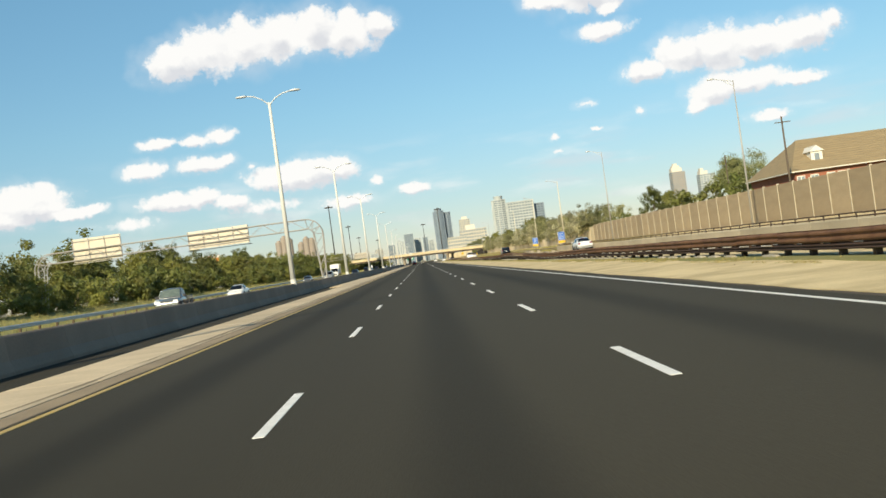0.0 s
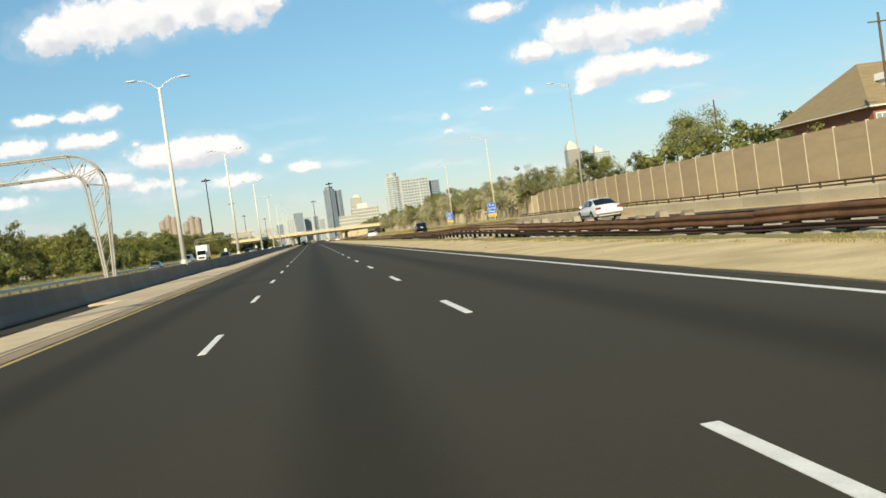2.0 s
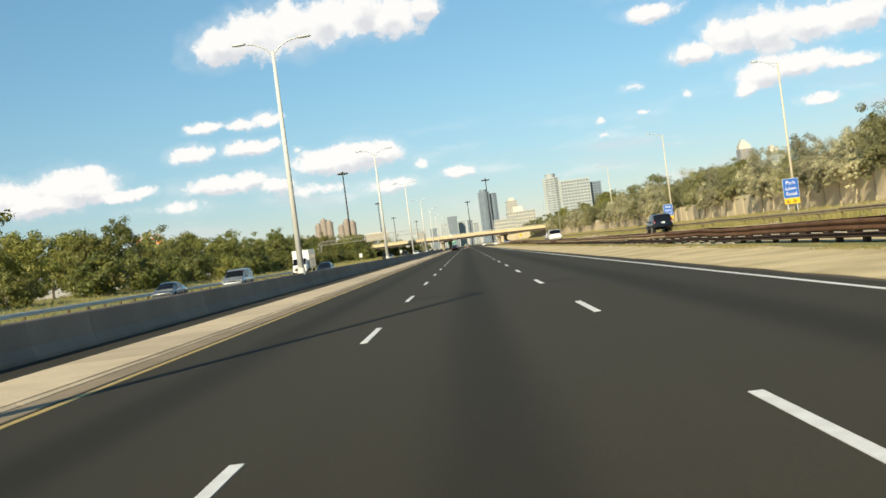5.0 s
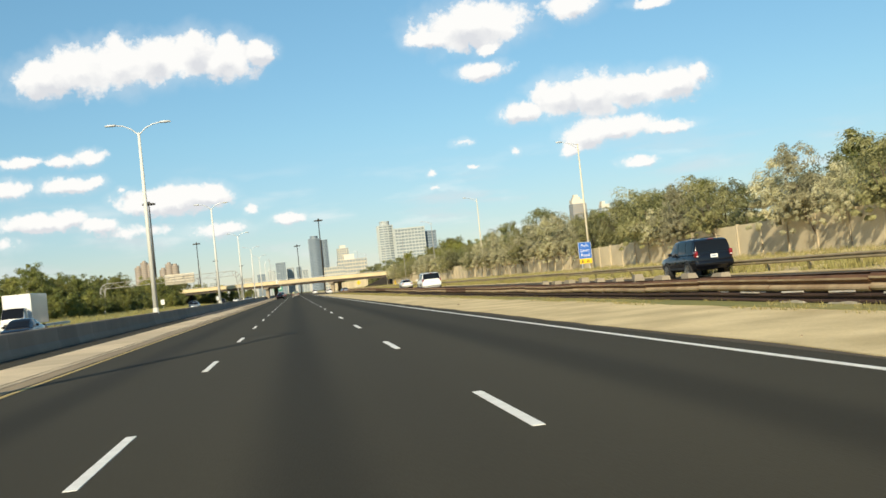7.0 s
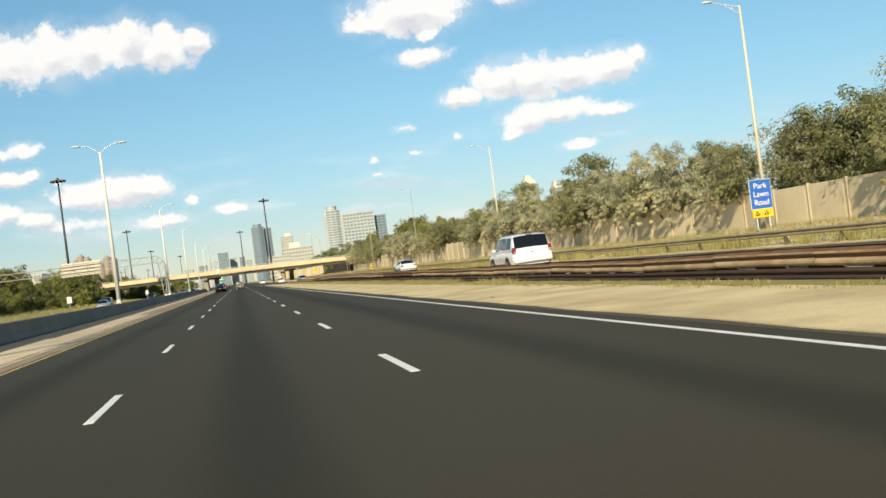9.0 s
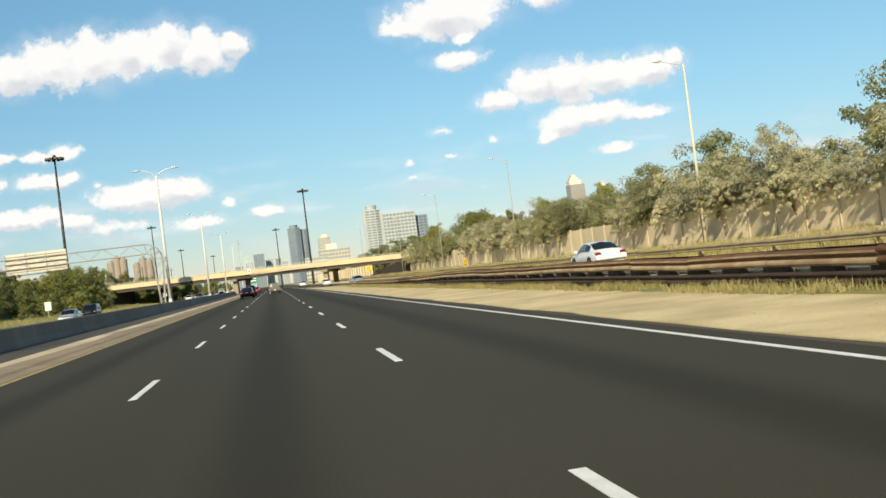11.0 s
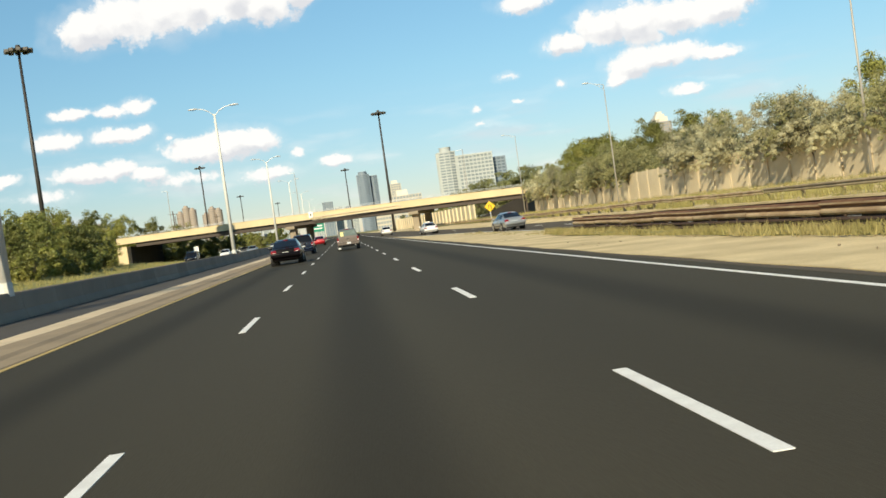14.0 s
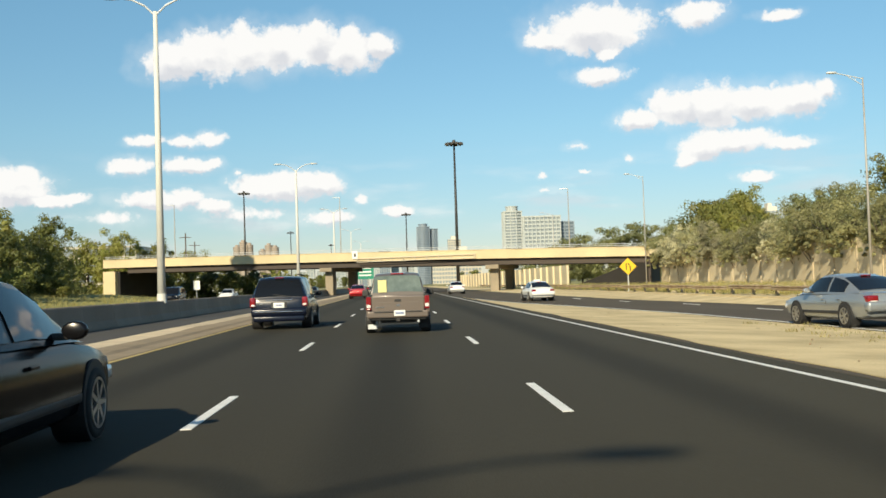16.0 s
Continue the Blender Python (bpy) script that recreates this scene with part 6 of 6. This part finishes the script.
def minivan(m, label, mat, group=""):
    st = [(-2.5, 0.42, 0.95, 0.84), (-2.46, 0.34, 1.04, 0.93), (-2.2, 0.28, 1.09, 0.97), (-1.6, 0.26, 1.1, 0.99), (0.6, 0.25, 1.07, 0.99), (1.4, 0.26, 1.02, 0.98), (2.0, 0.28, 0.92, 0.95),
          (2.35, 0.32, 0.8, 0.88), (2.5, 0.38, 0.68, 0.76)]
    cab = ([(-2.44, 1.03, 1.06, 0.9, 0.83), (-2.36, 1.06, 1.32, 0.92, 0.77), (-2.24, 1.08, 1.58, 0.93, 0.71), (-2.1, 1.08, 1.7, 0.94, 0.69), (-1.85, 1.08, 1.76, 0.94, 0.7), (-0.8, 1.07, 1.79, 0.95, 0.72),
            (0.2, 1.06, 1.76, 0.95, 0.72), (0.75, 1.05, 1.66, 0.94, 0.7), (1.25, 1.03, 1.36, 0.93, 0.75), (1.85, 0.94, 0.97, 0.9, 0.8)],
           [(-2.16, -1.15), (-1.05, -0.2), (-0.1, 0.85)], (-2.43, -2.14), (0.78, 1.72))
    t = car(m, label, "minivan", mat, 5.0, 1.98, st, cab, (-1.5, 1.5), 0.34, (0.87, 0.93, 0.19, 0.32), 0.82, group, "minivan", rack=True)
    part("chrome_strip", box((0, -2.5, 0.99), (0.9, 0.03, 0.03), 0.01), M_chrome, t)
    part("bumper_step", box((0, -2.62, 0.6), (1.6, 0.1, 0.025), 0.01), M_chrome, t)
    part("lower_bumper", box((0, -2.53, 0.37), (1.72, 0.2, 0.2), 0.06), mat, t, smooth=True)
    part("tailgate_crease", box((0, -2.512, 0.7), (1.3, 0.02, 0.02), 0.008), mat, t)
    part("plate_recess", box((0, -2.506, 0.82), (0.52, 0.03, 0.2), 0.01), M_trim, t)
    part("rear_wiper", box((0.1, -2.45, 1.14), (0.6, 0.02, 0.025), 0.005, Matrix.Rotation(radians(8), 3, "Y")), M_trim, t)
    part("badge", box((-0.6, -2.505, 0.86), (0.12, 0.02, 0.05), 0.01), M_chrome, t)
    return t


def suv(m, label, mat, group=""):
    st = [(-2.48, 0.48, 1.0, 0.86), (-2.44, 0.4, 1.1, 0.95), (-2.2, 0.35, 1.14, 0.98), (-1.4, 0.33, 1.15, 1.0), (1.0, 0.32, 1.13, 1.0), (1.6, 0.33, 1.1, 0.99), (2.2, 0.38, 1.02, 0.95), (2.45, 0.46, 0.88, 0.86)]
    cab = ([(-2.42, 1.1, 1.14, 0.93, 0.86), (-2.36, 1.12, 1.5, 0.94, 0.82), (-2.26, 1.13, 1.74, 0.95, 0.8), (-2.0, 1.13, 1.82, 0.96, 0.8), (-0.6, 1.12, 1.86, 0.96, 0.81), (0.3, 1.11, 1.83, 0.96, 0.79),
            (0.7, 1.1, 1.72, 0.95, 0.76), (1.0, 1.1, 1.42, 0.94, 0.77), (1.4, 1.08, 1.11, 0.92, 0.82)], [(-2.05, -1.3), (-1.2, -0.3), (-0.2, 0.72)], (-2.41, -2.22), (0.72, 1.33))
    return car(m, label, "sport utility vehicle", mat, 4.95, 2.0, st, cab, (-1.45, 1.45), 0.39, (0.87, 1.12, 0.15, 0.3), 1.0, group, "sport_utility_vehicle", rack=True)


def sedan(m, label, mat, group="", taxi=False):
    st = [(-2.42, 0.42, 0.78, 0.74), (-2.37, 0.32, 0.9, 0.83), (-2.15, 0.25, 0.96, 0.88), (-1.5, 0.22, 0.97, 0.91), (-0.5, 0.21, 0.94, 0.92), (0.9, 0.21, 0.92, 0.92), (1.5, 0.23, 0.87, 0.91),
          (2.0, 0.25, 0.79, 0.88), (2.3, 0.28, 0.7, 0.8), (2.42, 0.34, 0.6, 0.68)]
    cab = ([(-1.95, 0.95, 0.98, 0.8, 0.72), (-1.45, 0.94, 1.17, 0.83, 0.64), (-1.0, 0.93, 1.35, 0.85, 0.6), (-0.55, 0.92, 1.44, 0.86, 0.6), (-0.1, 0.92, 1.46, 0.87, 0.6), (0.3, 0.91, 1.43, 0.87, 0.6),
            (0.7, 0.91, 1.3, 0.86, 0.61), (1.1, 0.9, 1.1, 0.85, 0.65), (1.5, 0.87, 0.9, 0.82, 0.7)], [(-1.25, -0.45), (-0.35, 0.72)], (-1.85, -0.92), (0.45, 1.38))
    t = car(m, label, "sedan", mat, 4.85, 1.84, st, cab, (-1.42, 1.42), 0.33, (0.67, 0.79, 0.31, 0.2), 0.66, group, "sedan")
    part("trunk_lip", box((0, -2.33, 0.93), (1.2, 0.08, 0.03), 0.012), mat, t)
    if taxi:
        part("roof_light", box((0, -0.1, 1.54), (0.5, 0.2, 0.13), 0.04), M_white_sign, t)
    return t


def pickup(m, label, mat, group="", load=True):
    """Cab in front of an open bed with side walls and a tailgate."""
    t = thing("pickup_truck", m, label, "pickup truck", group)
    Wd, hw = 1.96, 0.98
    st = [(-0.3, 0.46, 1.12, 0.97), (0.9, 0.45, 1.12, 0.98), (1.3, 0.46, 1.1, 0.98), (2.3, 0.5, 1.04, 0.95), (2.68, 0.54, 0.94, 0.88)]
    hull(st, mat, t)
    cabin(t, mat, [(-0.33, 1.1, 1.14, 0.92, 0.86), (-0.29, 1.1, 1.5, 0.92, 0.78), (-0.22, 1.1, 1.74, 0.92, 0.74), (0.0, 1.1, 1.84, 0.92, 0.73), (0.45, 1.1, 1.86, 0.92, 0.73), (0.75, 1.1, 1.78, 0.92, 0.71),
                   (1.05, 1.1, 1.44, 0.91, 0.74), (1.4, 1.09, 1.12, 0.9, 0.8)], [(-0.12, 0.2), (0.28, 0.85)], (-0.32, -0.19), (0.75, 1.33), M_glass_green)
    for s in (-1, 1):
        bm = bmesh.new()
        add_loft(bm, [[(s * 0.97, y, 0.52), (s * 0.985, y, 0.85), (s * 0.97, y, 1.1), (s * 0.94, y, 1.14), (s * 0.86, y, 1.14), (s * 0.86, y, 0.52)] for y in (-2.62, -2.5, -0.34)])
        part("bed_side", bm, mat, t)
        part("bed_rail_cap", box((s * 0.9, -1.48, 1.15), (0.12, 2.3, 0.03), 0.01), M_trim, t)
        tl = part("tail_lamp", box((s * 0.9, -2.62, 0.93), (0.15, 0.12, 0.4), 0.02), M_red_lamp, t)
        part("reverse_lamp", box((s * 0.9, -2.675, 0.84), (0.12, 0.03, 0.1), 0.01), M_clear_lamp, tl)
        part("mirror", box((s * 1.1, 0.95, 1.22), (0.22, 0.12, 0.22), 0.04), M_trim, t)
        part("mud_flap", box((s * 0.8, -2.1, 0.35), (0.3, 0.02, 0.45), 0.005), M_galv if s < 0 else M_trim, t)
        part("headlamp", box((s * 0.7, 2.62, 0.85), (0.4, 0.14, 0.2), 0.03), M_clear_lamp, t)
        for y in (-1.7, 1.6):
            wheel(t, s * 0.89, y, 0.37, 0.24, s)
            part("wheel_arch", tube((s * 0.7, y, 0.4), (s * 0.99, y, 0.4), 0.43, 0.43, 20), M_trim, t)
    tg = part("tailgate", box((0, -2.62, 0.86), (1.62, 0.09, 0.54), 0.025), mat, t)
    part("gate_press", box((0, -2.668, 0.82), (1.3, 0.012, 0.26), 0.005), mat, tg)
    part("gate_handle", box((0, -2.675, 1.0), (0.2, 0.02, 0.08), 0.01), M_trim, tg)
    part("badge", box((0, -2.68, 0.85), (0.14, 0.012, 0.05), 0.005), M_chrome, tg)
    part("badge_bar", box((-0.55, -2.68, 0.8), (0.26, 0.012, 0.03)), M_chrome, tg)
    part("bed_floor", box((0, -1.48, 0.58), (1.72, 2.2, 0.06), 0.01), M_trim, t)
    part("rear_bumper", box((0, -2.76, 0.58), (1.86, 0.22, 0.2), 0.04), mat, t, "painted steel step bumper")
    pl = part("number_plate", box((0.05, -2.89, 0.62), (0.34, 0.02, 0.17), 0.008), M_plate, t)
    part("plate_bar", box((0.05, -2.904, 0.62), (0.26, 0.008, 0.06)), M_plate_bar, pl)
    part("bumper_pad", box((0, -2.885, 0.66), (1.5, 0.02, 0.035), 0.008), M_trim, t)
    part("lower_valance", box((0, -2.72, 0.46), (1.7, 0.14, 0.1), 0.03), M_trim, t)
    part("tail_pipe", tube((0.62, -2.82, 0.36), (0.62, -2.3, 0.38), 0.035, 0.035, 10), M_galv, t)
    part("spare_wheel", tube((0, -2.0, 0.5), (0, -2.0, 0.32), 0.34, 0.34, 18), M_rubber, t)
    part("hitch", box((0, -2.8, 0.42), (0.12, 0.3, 0.1), 0.01), M_trim, t)
    part("chassis", box((0, -0.2, 0.42), (1.1, 4.8, 0.2), 0.02), M_trim, t)
    part("brake_lamp", box((0, -0.18, 1.84), (0.42, 0.08, 0.05), 0.01), M_red_lamp, t)
    part("front_bumper", box((0, 2.7, 0.62), (1.86, 0.22, 0.28), 0.05), M_chrome, t)
    if load:
        part("paper_notice", box((-0.5, -0.36, 1.44), (0.28, 0.012, 0.4)), M_notice, t, "pale yellow notice taped inside the rear window")
    return t


M_notice = shader("pale_yellow_card", (0.72, 0.66, 0.3), 0.7, coarse=3, fine=30, amount=0.15, bump=0.0)

# our carriageway
minivan(pose(-3.6, 479.3, 0) @ Matrix.Diagonal((0.96, 0.98, 0.95, 1)), "dark navy minivan with tinted rear window beside the kerb strip", P_navy)
pickup(pose(0.22, 473.8, 0) @ Matrix.Diagonal((0.88, 0.9, 0.89, 1)), "taupe pickup truck with open bed and red tail lamps", P_taupe)
sedan(pose(-4.0, 555.5, 0), "red sedan far down the road near the bridge", P_red)
sedan(pose(-3.47, 451.22, 0), "charcoal sedan with dark windows beside the kerb strip", P_dark_sedan)
# side carriageway
sedan(pose(13.2, 472.6, side_z(474), 0, 0, 5), "silver sedan with red tail lamps on the side road", P_silver)
sedan(pose(10.7, 521.6, side_z(521.6), 0.4, 0, 3), "white taxi sedan with a roof light on the side road", P_white, taxi=True)
sedan(pose(7.2, 568, 0.008), "white sedan far along the side road", P_white)
suv(pose(19.15, 241, 0.008) @ Matrix.Diagonal((0.96, 0.94, 0.97, 1)), "black sport utility vehicle with tinted windows on the side road", P_black)
sedan(pose(18.4, 121, 0.008), "white sedan on the side road behind the rail", P_white)
suv(pose(13.6, 299, 0.008), "white sport utility vehicle on the side road", P_white)
sedan(pose(17.9, 362, 0.008), "white sedan on the side road near the far rail", P_white)
# oncoming carriageway
pickup(pose(-20.9, 87, 0, 0, 0, 180), "dark pickup truck on the oncoming carriageway", P_grey, load=False)
pickup(pose(-24.6, 101, 0, 0, 0, 180), "white pickup truck on the oncoming carriageway", P_white, load=False)
sedan(pose(-20.9, 117, 0, 0, 0, 180), "white sedan on the oncoming carriageway", P_white)
suv(pose(-20.9, 231, 0, 0, 0, 180), "silver sport utility vehicle on the oncoming carriageway", P_silver)
sedan(pose(-24.6, 222, 0, 0, 0, 180), "dark sedan on the oncoming carriageway", P_grey)
sedan(pose(-17.1, 262, 0, 0, 0, 180), "black sedan on the oncoming carriageway", P_black)
sedan(pose(-20.9, 420, 0, 0, 0, 180), "silver sedan on the oncoming carriageway", P_silver)
suv(pose(-24.6, 455, 0, 0, 0, 180), "dark sport utility vehicle on the oncoming carriageway", P_black)
suv(pose(-24.6, 560, 0, 0, 0, 180), "dark sport utility vehicle with lit front under the bridge", P_black)
for x, y, mt, lb in ((-20.9, 575, P_white, "white"), (-17.1, 585, P_silver, "silver"), (-20.9, 612, P_grey, "grey"), (-24.6, 640, P_white, "white"), (-17.1, 660, P_black, "black"), (-20.9, 700, P_silver, "silver")):
    sedan(pose(x, y, 0, 0, 0, 180), lb + " sedan in the distant oncoming traffic", mt, "oncoming traffic")
# box truck
t = thing("box_truck", pose(-24.4, 292, 0, 0, 0, 180), "white box truck on the oncoming carriageway", "truck")
part("cargo_box", box((0, -1.4, 2.35), (2.45, 6.2, 2.7), 0.03), P_white, t)
hull([(1.8, 0.6, 1.5, 1.05), (2.2, 0.5, 1.5, 1.1), (3.6, 0.5, 1.45, 1.1), (4.0, 0.55, 1.2, 1.0)], P_white, t, "cab_body")
cabin(t, P_white, [(1.85, 1.45, 2.3, 1.04, 0.92), (2.1, 1.45, 2.5, 1.04, 0.92), (2.9, 1.45, 2.5, 1.04, 0.92), (3.2, 1.45, 2.2, 1.04, 0.9), (3.65, 1.43, 1.48, 1.0, 0.94)], [(2.4, 3.2)], (1.86, 1.95), (2.95, 3.6))
part("chassis", box((0, -0.6, 0.75), (1.0, 7.6, 0.3), 0.02), M_trim, t)
part("grille", box((0, 4.02, 0.95), (1.3, 0.06, 0.4), 0.02), M_trim, t)
for s in (-1, 1):
    part("headlamp", box((s * 0.8, 3.98, 0.95), (0.3, 0.1, 0.22), 0.03), M_clear_lamp, t)
    for y in (-3.0, 2.9):
        wheel(t, s * 1.05, y, 0.46, 0.28, s)
